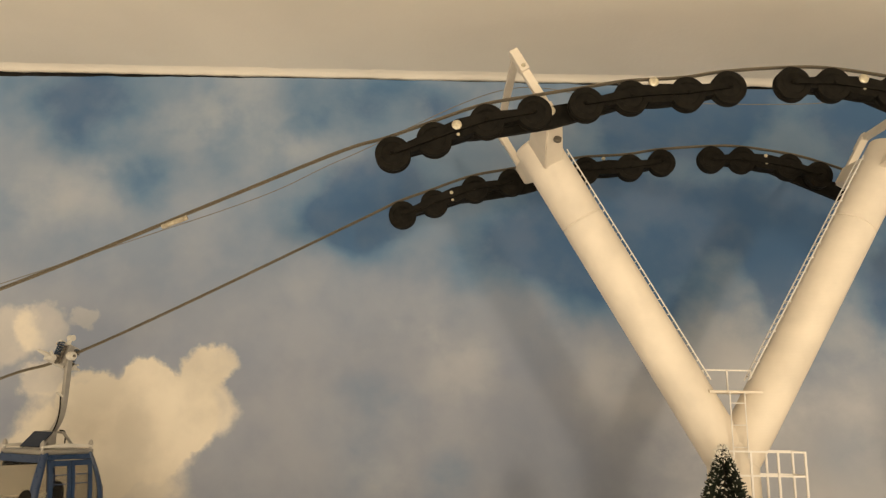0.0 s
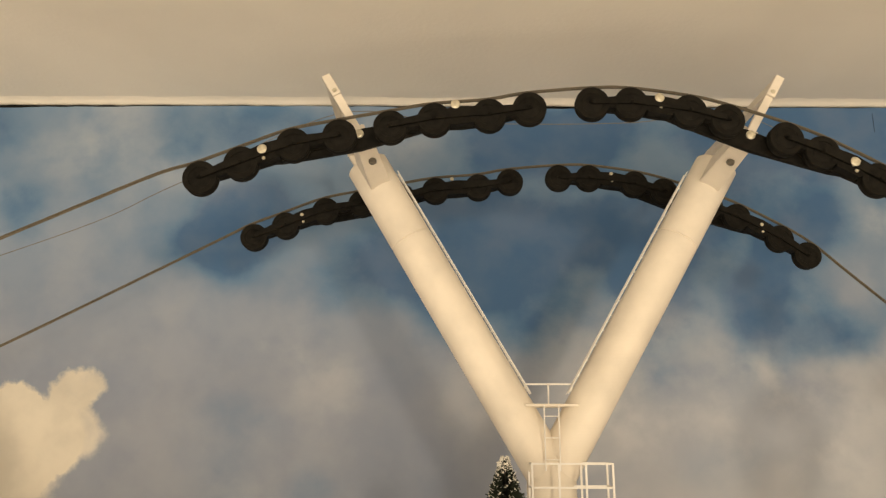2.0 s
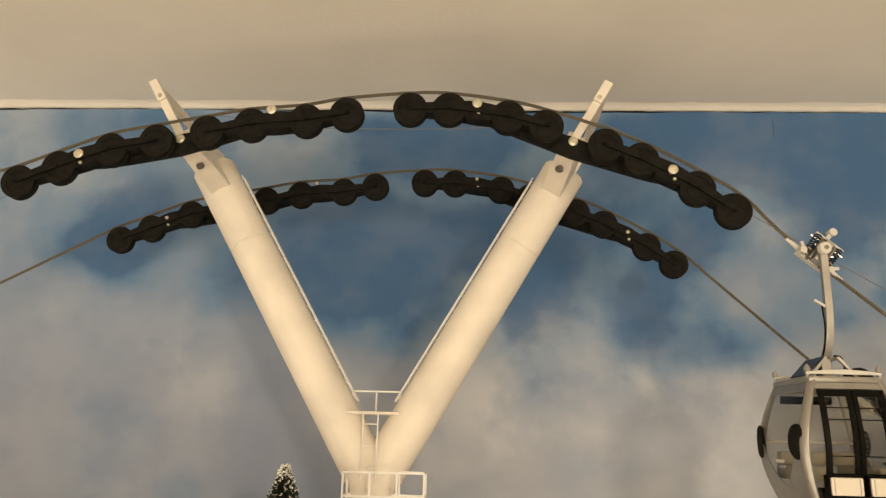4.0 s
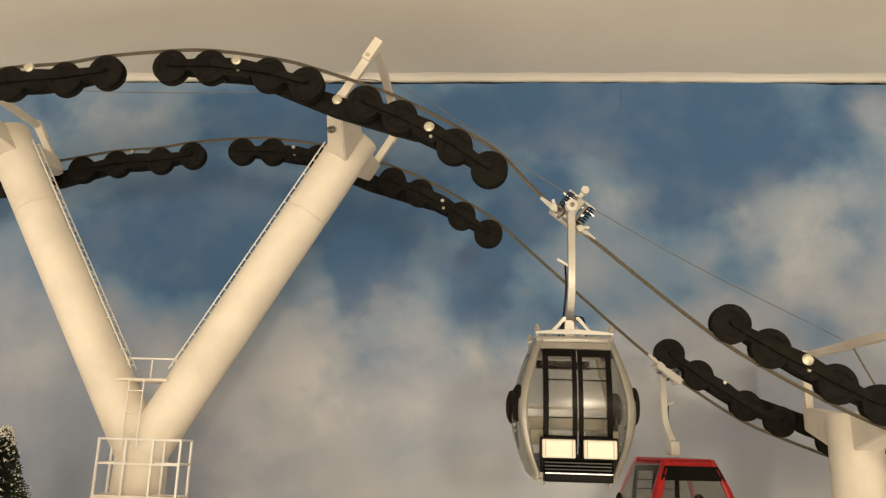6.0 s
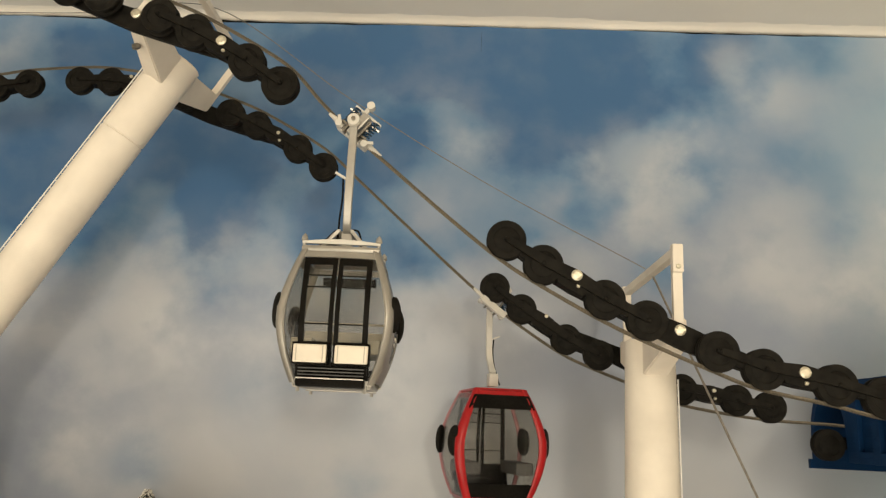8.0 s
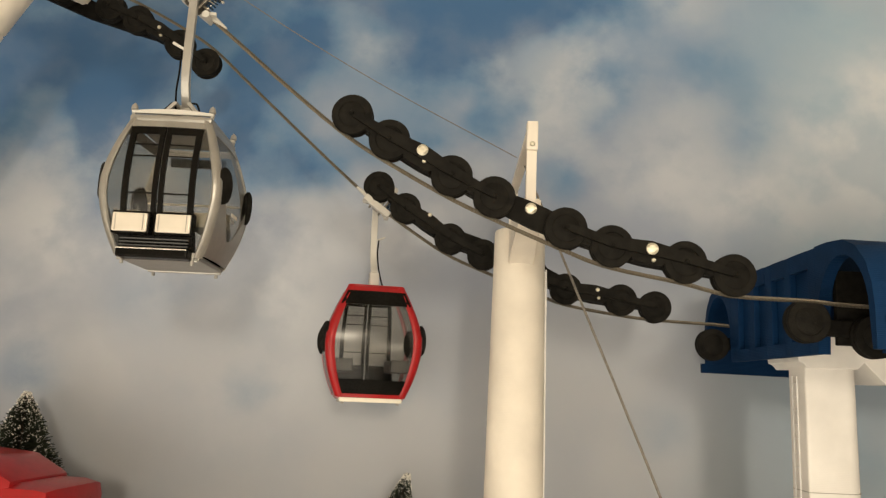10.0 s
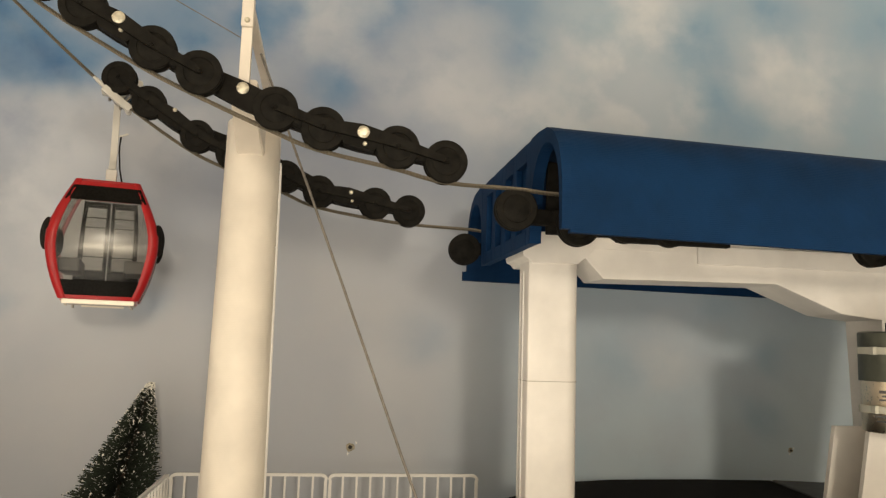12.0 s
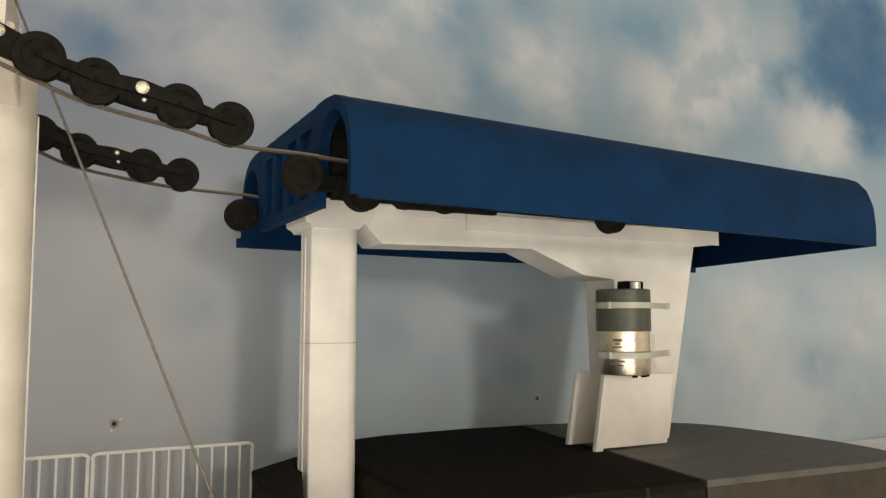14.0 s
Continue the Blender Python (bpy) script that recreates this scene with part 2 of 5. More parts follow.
    mid = mixc(east, (0.107, 0.213, 0.370), (0.185, 0.310, 0.445))
    mid = mixc(ramp(sep.outputs[0], 1.26, 1.44), mid, (0.110, 0.220, 0.375))
    c = mixc(ramp(bl, 0.0, 0.80), haze, mid)
    deep = fmath("MULTIPLY", ramp(bl, 0.55, 1.15, 0.0, 0.9), ramp(sep.outputs[0], 0.55, 0.80, 1.0, 0.60))
    c = mixc(deep, c, (0.045, 0.118, 0.262))
    pl = fmath("MULTIPLY", pale, ramp(wisp.outputs["Fac"], 0.36, 0.60, 0.35, 1.05), False)
    pl = fmath("MULTIPLY", pl, ramp(puff.outputs["Fac"], 0.36, 0.58, 0.55, 1.05), True)
    c = mixc(fmath("MULTIPLY", pl, 0.85), c, mixc(east, (0.545, 0.570, 0.615), (0.635, 0.655, 0.690)))
    vein = ramp(wisp.outputs["Fac"], 0.36, 0.66, 0.0, 0.10)
    c = mixc(vein, c, (0.50, 0.50, 0.51))
    body = mixc(ramp(puff.outputs["Fac"], 0.35, 0.62), (0.62, 0.585, 0.52), (0.80, 0.75, 0.66))
    hp = fmath("MULTIPLY", heap, ramp(edge.outputs["Fac"], 0.25, 0.6, 0.75, 1.0), True)
    c = mixc(hp, c, body)
    nt.links.new(c, bs.inputs["Base Color"])
    weave = node("TexNoise", Scale=1400.0, Detail=2.0)
    nt.links.new(pos, weave.inputs["Vector"])
    bp = nt.nodes.new("ShaderNodeBump")
    bp.inputs["Strength"].default_value, bp.inputs["Distance"].default_value = 0.12, 0.0004
    nt.links.new(weave.outputs["Fac"], bp.inputs["Height"])
    nt.links.new(bp.outputs["Normal"], bs.inputs["Normal"])
    return m


# spots of the print: x, z, radius, weight
SKY_BLUE_A = [
    (-0.431, 0.503, 0.044, 0.45), (-0.403, 0.444, 0.030, 0.45), (-0.383, 0.482, 0.050, 0.72), (-0.330, 0.460, 0.100, 0.25), (-0.329, 0.420, 0.040, 0.45), (-0.172, 0.495, 0.036, 0.45),
    (-0.167, 0.377, 0.037, 0.72), (-0.136, 0.431, 0.046, 0.45), (-0.133, 0.388, 0.043, 0.72), (-0.130, 0.450, 0.120, 0.35), (-0.129, 0.167, 0.035, 0.22), (-0.129, 0.223, 0.039, 0.22),
    (-0.115, 0.504, 0.039, 0.45), (-0.104, 0.414, 0.036, 0.45), (-0.059, 0.484, 0.032, 0.45), (-0.053, 0.174, 0.029, 0.22), (-0.013, 0.357, 0.044, 0.45), (0.035, 0.386, 0.050, 0.72),
    (0.047, 0.341, 0.036, 0.45), (0.086, 0.377, 0.048, 0.72), (0.100, 0.450, 0.170, 0.38), (0.103, 0.477, 0.044, 0.72), (0.129, 0.358, 0.043, 0.45), (0.140, 0.360, 0.120, 0.34),
]
SKY_BLUE_B = [
    (0.144, 0.305, 0.030, 0.45), (0.145, 0.388, 0.044, 0.45), (0.157, 0.475, 0.042, 0.72), (0.196, 0.145, 0.034, 0.22), (0.197, 0.391, 0.038, 0.72), (0.206, 0.498, 0.037, 0.72),
    (0.233, 0.351, 0.041, 0.72), (0.243, 0.314, 0.030, 0.45), (0.260, 0.300, 0.100, 0.15), (0.268, 0.401, 0.042, 0.45), (0.279, 0.193, 0.035, 0.22), (0.312, 0.492, 0.043, 0.72),
    (0.323, 0.333, 0.034, 0.72), (0.332, 0.443, 0.036, 0.45), (0.338, 0.295, 0.035, 0.45), (0.340, 0.430, 0.170, 0.42), (0.359, 0.365, 0.040, 0.72), (0.362, 0.499, 0.038, 0.72),
    (0.373, 0.133, 0.021, 0.22), (0.379, 0.399, 0.042, 0.72), (0.382, 0.483, 0.049, 0.72), (0.399, 0.302, 0.035, 0.72), (0.421, 0.495, 0.043, 0.72), (0.430, 0.465, 0.036, 0.45),
]
SKY_BLUE_C = [
    (0.464, 0.132, 0.022, 0.22), (0.465, 0.481, 0.042, 0.72), (0.467, 0.329, 0.036, 0.72), (0.472, 0.381, 0.038, 0.45), (0.497, 0.436, 0.045, 0.72), (0.508, 0.490, 0.047, 0.72),
    (0.521, 0.395, 0.035, 0.45), (0.536, 0.336, 0.024, 0.45), (0.536, 0.461, 0.042, 0.72), (0.550, 0.470, 0.130, 0.35), (0.553, 0.424, 0.029, 0.45), (0.563, 0.494, 0.043, 0.72),
    (0.566, 0.372, 0.034, 0.45), (0.579, 0.457, 0.035, 0.72), (0.604, 0.301, 0.026, 0.45), (0.632, 0.496, 0.035, 0.45), (0.637, 0.371, 0.029, 0.45), (0.642, 0.450, 0.030, 0.45),
    (0.663, 0.529, 0.036, 0.72), (0.668, 0.498, 0.036, 0.72), (0.676, 0.109, 0.030, 0.22), (0.715, 0.397, 0.039, 0.45), (0.732, 0.488, 0.029, 0.45), (0.742, 0.516, 0.039, 0.72),
]
SKY_BLUE_D = [
    (0.750, 0.351, 0.036, 0.45), (0.776, 0.470, 0.035, 0.45), (0.824, 0.095, 0.034, 0.16), (0.895, 0.356, 0.036, 0.45), (0.911, 0.141, 0.026, 0.16), (0.917, 0.307, 0.034, 0.45),
    (0.953, 0.065, 0.023, 0.16), (0.960, 0.112, 0.020, 0.16), (0.964, 0.405, 0.031, 0.45), (1.106, 0.386, 0.057, 0.45), (1.170, 0.066, 0.021, 0.16), (1.230, 0.316, 0.055, 0.45),
    (1.317, 0.070, 0.034, 0.16), (1.323, 0.370, 0.061, 0.45), (1.334, 0.039, 0.035, 0.16), (1.339, 0.122, 0.031, 0.16), (1.378, 0.062, 0.031, 0.16), (1.381, 0.002, 0.038, 0.16),
    (1.415, 0.130, 0.030, 0.16), (1.428, 0.449, 0.098, 0.72), (1.453, 0.354, 0.070, 0.45), (1.468, 0.405, 0.101, 0.72),
]
# pale spots of weight 0.46 lift the print where tower and gondola shadows fall
SKY_PALE_A = [
    (-0.426, 0.392, 0.036, 0.30), (-0.374, 0.404, 0.042, 0.30), (-0.282, 0.473, 0.037, 0.30), (-0.243, 0.496, 0.044, 0.30), (-0.215, 0.453, 0.037, 0.30), (-0.160, 0.443, 0.031, 0.30),
    (-0.098, 0.181, 0.034, 0.30), (-0.062, 0.285, 0.049, 0.30), (-0.045, 0.246, 0.040, 0.30), (-0.039, 0.488, 0.039, 0.30), (0.022, 0.485, 0.038, 0.30), (0.095, 0.246, 0.046, 0.46),
    (0.112, 0.140, 0.045, 0.46), (0.138, 0.176, 0.045, 0.46), (0.166, 0.276, 0.041, 0.30), (0.175, 0.134, 0.045, 0.46), (0.177, 0.221, 0.051, 0.46), (0.196, 0.269, 0.052, 0.30),
    (0.223, 0.240, 0.051, 0.46), (0.224, 0.312, 0.030, 0.30), (0.228, 0.171, 0.050, 0.46),
]
SKY_PALE_B = [
    (0.263, 0.304, 0.034, 0.30), (0.276, 0.144, 0.039, 0.30), (0.290, 0.226, 0.045, 0.46), (0.311, 0.272, 0.039, 0.40), (0.344, 0.256, 0.045, 0.40), (0.354, 0.198, 0.045, 0.46),
    (0.366, 0.117, 0.044, 0.46), (0.385, 0.207, 0.044, 0.40), (0.394, 0.248, 0.042, 0.40), (0.400, 0.454, 0.022, 0.14), (0.407, 0.177, 0.045, 0.46), (0.420, 0.135, 0.034, 0.46),
    (0.431, 0.451, 0.024, 0.14), (0.438, 0.257, 0.050, 0.40), (0.446, 0.103, 0.030, 0.40), (0.446, 0.404, 0.024, 0.40), (0.468, 0.242, 0.036, 0.40), (0.512, 0.281, 0.051, 0.40),
    (0.577, 0.365, 0.050, 0.40), (0.577, 0.402, 0.043, 0.40), (0.599, 0.331, 0.039, 0.40),
]
SKY_PALE_C = [
    (0.618, 0.385, 0.040, 0.40), (0.624, 0.168, 0.029, 0.40), (0.634, 0.410, 0.040, 0.40), (0.657, 0.080, 0.030, 0.40), (0.661, 0.487, 0.024, 0.40), (0.662, 0.309, 0.030, 0.40),
    (0.686, 0.338, 0.034, 0.40), (0.689, 0.455, 0.029, 0.40), (0.707, 0.292, 0.039, 0.62), (0.762, 0.289, 0.036, 0.62), (0.821, 0.337, 0.066, 0.62), (0.836, 0.381, 0.055, 0.62),
    (0.857, 0.302, 0.038, 0.62), (0.869, 0.109, 0.035, 0.62), (0.982, 0.338, 0.056, 0.95), (1.149, 0.321, 0.060, 0.95), (1.234, 0.383, 0.078, 0.95), (1.254, 0.106, 0.066, 0.95),
    (1.301, 0.002, 0.080, 0.95), (1.368, 0.316, 0.064, 0.95), (1.433, 0.107, 0.068, 0.95),
]
SKY_HEAP = [
    (-0.253, 0.253, 0.0167, 1.00), (-0.304, 0.241, 0.0167, 1.00), (-0.348, 0.231, 0.0183, 1.00), (-0.307, 0.208, 0.0408, 1.00), (-0.357, 0.185, 0.0425, 1.00),
    (-0.268, 0.217, 0.0267, 1.00), (-0.328, 0.152, 0.0475, 0.90), (-0.414, 0.151, 0.0417, 0.90), (-0.398, 0.283, 0.0175, 0.42), (-0.361, 0.292, 0.0100, 0.30),
    (-0.428, 0.276, 0.0233, 0.50), (-0.390, 0.241, 0.0158, 0.60),
]
SKY = sky_print("printed_sky_paper")
PLASTER = material("ceiling_plaster", (0.91, 0.85, 0.755), 0.85, vary=0.02, scale=9.0, bump=0.35, fine=260.0)
# wall and floor colours of the unseen room, kept light for bounced fill
ROOM = material("pale_paint", (0.82, 0.80, 0.76), 0.9, vary=0.04, scale=3.0, bump=0.0)
WOOD = material("bounce_floor_brown", (0.42, 0.31, 0.20), 0.5, vary=0.15, scale=5.0, bump=0.0)
WHITE = printed("white_printed_plastic", (0.80, 0.765, 0.72), 0.55, 2, vary=0.05, bump=0.08)
CREAM_PLASTIC = printed("cream_printed_plastic", (0.80, 0.735, 0.64), 0.6, 2, vary=0.05, bump=0.08)
WHITE_RAIL = material("white_rail_plastic", (0.82, 0.80, 0.77), 0.5, vary=0.03, bump=0.05)
BLACK = material("black_printed_plastic", (0.0105, 0.0094, 0.0074), 0.7, vary=0.25, scale=240.0, bump=0.35, fine=1500.0, spec=0.12)
BLACK_GLOSS = material("black_gloss_plastic", (0.008, 0.0072, 0.006), 0.28, vary=0.15, bump=0.0, spec=0.04)
SCREW = material("zinc_screw", (0.62, 0.58, 0.46), 0.38, 0.55, vary=0.1, scale=500.0, bump=0.1)
SCREW_DARK = material("dark_screw", (0.22, 0.20, 0.17), 0.4, 0.7, vary=0.2, scale=500.0, bump=0.1)
STEEL = material("steel_rope", (0.17, 0.148, 0.112), 0.42, 0.6, vary=0.12, scale=900.0, bump=0.05, fine=3000.0)
WIRE = material("dull_wire", (0.20, 0.18, 0.155), 0.6, 0.3, vary=0.15, scale=400.0, bump=0.0)
SILVER = material("silver_paint", (0.40, 0.385, 0.355), 0.36, 0.5, vary=0.04, scale=160.0, bump=0.03)
CHROME = material("bright_metal", (0.72, 0.69, 0.64), 0.2, 1.0, vary=0.05, scale=200.0, bump=0.03)
# motor can metal: the colour's warm tint stands for reflections of the room
BRIGHT = material("metal_warm_reflection_tint", (0.78, 0.69, 0.55), 0.30, 1.0, vary=0.06, scale=90.0, bump=0.03)
BODY = material("silver_body_paint", (0.33, 0.315, 0.285), 0.34, 0.5, vary=0.04, scale=160.0, bump=0.03)
CREAM = material("cream_panel", (0.72, 0.66, 0.56), 0.35, 0.1, vary=0.02, scale=200.0, bump=0.02)
RED = material("red_gloss_paint", (0.33, 0.010, 0.012), 0.32, vary=0.06, scale=120.0, bump=0.03, coat=0.1, spec=0.25)
NAVY = material("navy_gloss_paint", (0.015, 0.04, 0.10), 0.3, vary=0.06, scale=120.0, bump=0.03, coat=0.3)
PINK = material("faded_red_panel", (0.42, 0.20, 0.22), 0.5, vary=0.05, scale=120.0, bump=0.03)
SPRING = material("blue_spring_steel", (0.03, 0.07, 0.13), 0.3, 0.6, vary=0.1, bump=0.0)
TAPE = material("tan_tape", (0.42, 0.37, 0.28), 0.6, vary=0.2, scale=500.0, bump=0.3)
PALE_WIRE = material("pale_wire", (0.19, 0.18, 0.165), 0.6, 0.1, vary=0.12, scale=400.0, bump=0.0)
NYLON = material("white_nylon", (0.62, 0.60, 0.55), 0.4, vary=0.03, bump=0.05)
SMOKE = glass("smoked_glass", (0.865, 0.855, 0.83))
CLEAR = glass("clear_plastic", (0.97, 0.965, 0.955))
CANOPY = printed("blue_printed_plastic", (0.0038, 0.0265, 0.0830), 0.7, 2, vary=0.11, bump=0.3)
CANOPY.node_tree.nodes["Principled BSDF"].inputs["Specular IOR Level"].default_value = 0.12
FELT = material("black_felt", (0.010, 0.0085, 0.0065), 0.95, vary=0.2, scale=120.0, bump=0.5, fine=1800.0, spec=0.1)
SLATE = material("grey_board_top", (0.088, 0.083, 0.074), 0.6, vary=0.12, scale=60.0, bump=0.2)
# brown felt edge, darkened in colour for the shade on its left side
FELT_EDGE_SHADED = material("shaded_felt_edge", (0.018, 0.015, 0.010), 0.9, vary=0.2, scale=90.0, bump=0.4, spec=0.1)
EDGE = material("brown_board_edge", (0.036, 0.027, 0.017), 0.65, vary=0.15, scale=80.0, bump=0.3)
OLIVE = material("olive_motor_housing", (0.075, 0.080, 0.062), 0.45, 0.2, vary=0.08, scale=200.0, bump=0.05)
PRINT_INK = material("grey_ink", (0.10, 0.10, 0.10), 0.6, vary=0.05, bump=0.0)
TIE = material("milky_nylon_tie", (0.48, 0.47, 0.40), 0.35, vary=0.05, bump=0.05)
NEEDLE = material("green_bristle", (0.020, 0.030, 0.018), 0.8, vary=0.35, scale=300.0, bump=0.0)
FLOCK = material("white_flock", (0.80, 0.78, 0.72), 0.9, vary=0.05, bump=0.0)
BARK = material("twisted_wire_stem", (0.09, 0.06, 0.04), 0.7, vary=0.2, bump=0.1)
SNOW = material("snow_cover", (0.80, 0.80, 0.79), 0.9, vary=0.04, scale=30.0, bump=0.4, fine=500.0)
CHIP = material("bare_tan_board", (0.34, 0.30, 0.23), 0.85, vary=0.2, scale=700.0, bump=0.4)
DARK_GAP = material("dark_gap", (0.02, 0.018, 0.015), 0.9, vary=0.1, bump=0.0)
JOINT = material("grey_joint", (0.42, 0.39, 0.34), 0.7, vary=0.1, bump=0.0)
BENCH = material("pale_bench", (0.46, 0.42, 0.32), 0.5, vary=0.1, scale=90.0, bump=0.05)
SEAM = material("blue_grey_seam", (0.05, 0.10, 0.18), 0.8, vary=0.2, scale=90.0, bump=0.0)
SEAT = material("grey_seat", (0.08, 0.08, 0.08), 0.6, vary=0.1, bump=0.1)
SOLAR = material("solar_cell", (0.012, 0.014, 0.022), 0.2, vary=0.1, bump=0.0)

# ---------------------------------------------------------------- room
X0, X1, Y0, Z0 = -1.4, 2.0, -3.0, -1.9


def structure(name, bm, mat, label, smooth=False):
    ob = part(name, bm, mat, None, smooth=smooth)
    return tagged(ob, label, name.split("_")[0], "", "structure")


# floor and south, west, east walls are unseen, added to bounce light
structure("floor", box(bmesh.new(), (X0, Y0, Z0 - 0.05), (X1, Y_WALL + 0.1, Z0)), WOOD, "unseen brown floor added to bounce light")
structure("ceiling", box(bmesh.new(), (X0, Y0, Z_CEIL), (X1, Y_WALL + 0.1, Z_CEIL + 0.05)), PLASTER, "off-white plastered ceiling close above the model")
structure("wall_north", box(bmesh.new(), (X0, Y_WALL + 0.008, Z0), (X1, Y_WALL + 0.1, Z_CEIL)), DARK_GAP, "dark wall behind the sky paper")
structure("wall_south", box(bmesh.new(), (X0, Y0 - 0.1, Z0), (X1, Y0, Z_CEIL)), ROOM, "unseen pale wall added to bounce light")
structure("wall_west", box(bmesh.new(), (X0 - 0.1, Y0, Z0), (X0, Y_WALL, Z_CEIL)), ROOM, "unseen pale wall added to bounce light")
structure("wall_east", box(bmesh.new(), (X1, Y0, Z0), (X1 + 0.1, Y_WALL, Z_CEIL)), ROOM, "unseen pale wall added to bounce light")

# sky paper: its cut upper edge runs a little wavy below the ceiling
bm = bmesh.new()
top, low = [], []
n = 400
for i in range(n + 1):
    x = X0 + (X1 - X0) * i / n
    gap = 0.0010 + 0.0055 * max(0.0, noise.noise((x * 3.2, 3.1, 0)) + 0.15) + 0.0009 * noise.noise((x * 34, 0, 0)) + 0.0005 * noise.noise((x * 120, 2, 0))
    top.append(bm.verts.new((x, Y_WALL, Z_CEIL - 0.0042 - gap)))
    low.append(bm.verts.new((x, Y_WALL, Z_GROUND - 0.3)))
faces = [bm.faces.new((low[i], low[i + 1], top[i + 1], top[i])) for i in range(n)]
r = bmesh.ops.extrude_face_region(bm, geom=faces)
bmesh.ops.translate(bm, verts=[v for v in r["geom"] if isinstance(v, bmesh.types.BMVert)], vec=(0, 0.002, 0))
bmesh.ops.recalc_face_normals(bm, faces=bm.faces[:])
structure("wall_paper", bm, SKY, "printed sky paper with blue gaps and soft clouds")

structure("trim_seam", box(bmesh.new(), (0.4497, Y_WALL - 0.0005, 0.490), (0.4501, Y_WALL + 0.0005, 0.5085)), SEAM, "faint dark seam between two sheets of sky paper")

# bead of plaster along the ceiling's edge
bm = bmesh.new()
rows = []
for i in range(681):
    x = X0 + (X1 - X0) * i / 680
    w = 0.0030 + 0.0011 * noise.noise((x * 11, 0, 1)) + 0.0007 * noise.noise((x * 55, 0, 1))
    h = 0.0036 + 0.0009 * noise.noise((x * 17, 5, 0)) + 0.0007 * noise.noise((x * 80, 5, 0))
    rows.append([bm.verts.new((x, Y_WALL + dy * w, Z_CEIL - 0.0002 - dz * h)) for dy, dz in ((-3.2, -0.1), (-1.9, 0.18), (-1.0, 0.52), (-0.5, 0.85), (0.0, 1.0), (1.0, 0.9))])
for a, b in zip(rows, rows[1:]):
    for j in range(5):
        bm.faces.new((a[j], b[j], b[j + 1], a[j + 1]))
bmesh.ops.recalc_face_normals(bm, faces=bm.faces[:])
structure("trim_ceiling", bm, PLASTER, "rough white plaster bead along the ceiling edge", True)

# base board with a snow cover, higher to the west
bm = bmesh.new()
NX, NY = 90, 16
grid = []
for i in range(NX + 1):
    x = -1.3 + 2.9 * i / NX
    row = []
    for j in range(NY + 1):
        y = -0.08 + (Y_WALL - 0.002 + 0.08) * j / NY
        k = max(0.0, min(1.0, (0.22 - x) / 0.25))
        z = Z_GROUND + 0.085 * k * k * (3 - 2 * k) + 0.004 * noise.noise((x * 14, y * 14, 0)) * (0.2 + k)
        row.append(bm.verts.new((x, y, z)))
    grid.append(row)
for i in range(NX):
    for j in range(NY):
        bm.faces.new((grid[i][j], grid[i + 1][j], grid[i + 1][j + 1], grid[i][j + 1]))
tagged(part("ground", bm, SNOW, None, smooth=True), "white snow-covered base under the model", "ground", "", "structure")
structure("base_board", box(bmesh.new(), (-1.3, -0.08, Z_GROUND - 0.06), (1.6, Y_WALL - 0.002, Z_GROUND - 0.008), 0.002), EDGE, "dark brown board carrying the model landscape")


def snow_height(x):
    k = max(0.0, min(1.0, (0.22 - x) / 0.25))
    return Z_GROUND + 0.085 * k * k * (3 - 2 * k)


# screw holes in the paper
def wall_hole(x, z, r):
    e = thing("wall_hole", pose(x, Y_WALL - 0.0004, z, 90), "small torn screw hole in the sky paper", "hole", "holes in the paper")
    bm = bmesh.new()
    prof = [(0, 0.0), (r * 0.34, 0.0), (r * 0.34, 0.0005)]
    part("hole", lathe(bm, prof, Matrix(), 12), DARK_GAP, e)
    bm = bmesh.new()
    ring = []
    for k in range(14):
        a = 2 * math.pi * k / 14
        q = r * (0.55 + 0.35 * random.random())
        ring.append((q * math.cos(a), q * math.sin(a)))
    prism(bm, ring, -0.0006, -0.0001, "z")
    part("chipped_edge", bm, CHIP, e, "tan chipped paint")
    for a, q, w in ((0.6, 1.25, 0.34), (4.4, 1.15, 0.40)):
        bm = bmesh.new()
        c = (r * q * math.cos(a), r * q * math.sin(a))
        prism(bm, [(c[0] + r * w * math.cos(2.1 * k) * (0.6 + 0.4 * (k % 2)), c[1] + r * w * math.sin(2.1 * k)) for k in range(3)], -0.0007, -0.0002, "z")
        part("paint_flake", bm, ROOM, e, "white paint flake")


wall_hole(0.623, 0.031, 0.0042)
wall_hole(0.971, 0.032, 0.0026)

# ---------------------------------------------------------------- ropes
T1_LEFT = [(-0.094, 0.3675), (-0.070, 0.377), (-0.039, 0.389), (-0.011, 0.395), (0.020, 0.401), (0.047, 0.406), (0.081, 0.409), (0.106, 0.4135)]
T1_RIGHT = [(0.145, 0.417), (0.169, 0.417), (0.205, 0.412), (0.228, 0.406), (0.263, 0.394), (0.284, 0.385), (0.316, 0.3675), (0.336, 0.354)]
T2_FRONT = [(0.4640, 0.2690), (0.4835, 0.2565), (0.5155, 0.2390), (0.5370, 0.2290), (0.5725, 0.2145), (0.5950, 0.2065), (0.6305, 0.2000), (0.6540, 0.1945)]
T2_REAR = [(0.4640, 0.2685), (0.4830, 0.2540), (0.5140, 0.2340), (0.5365, 0.2240), (0.5705, 0.2115), (0.5925, 0.2030), (0.6290, 0.1972), (0.6515, 0.1935)]
ROPE_R = 0.0011
Y_ROPE = 0.006


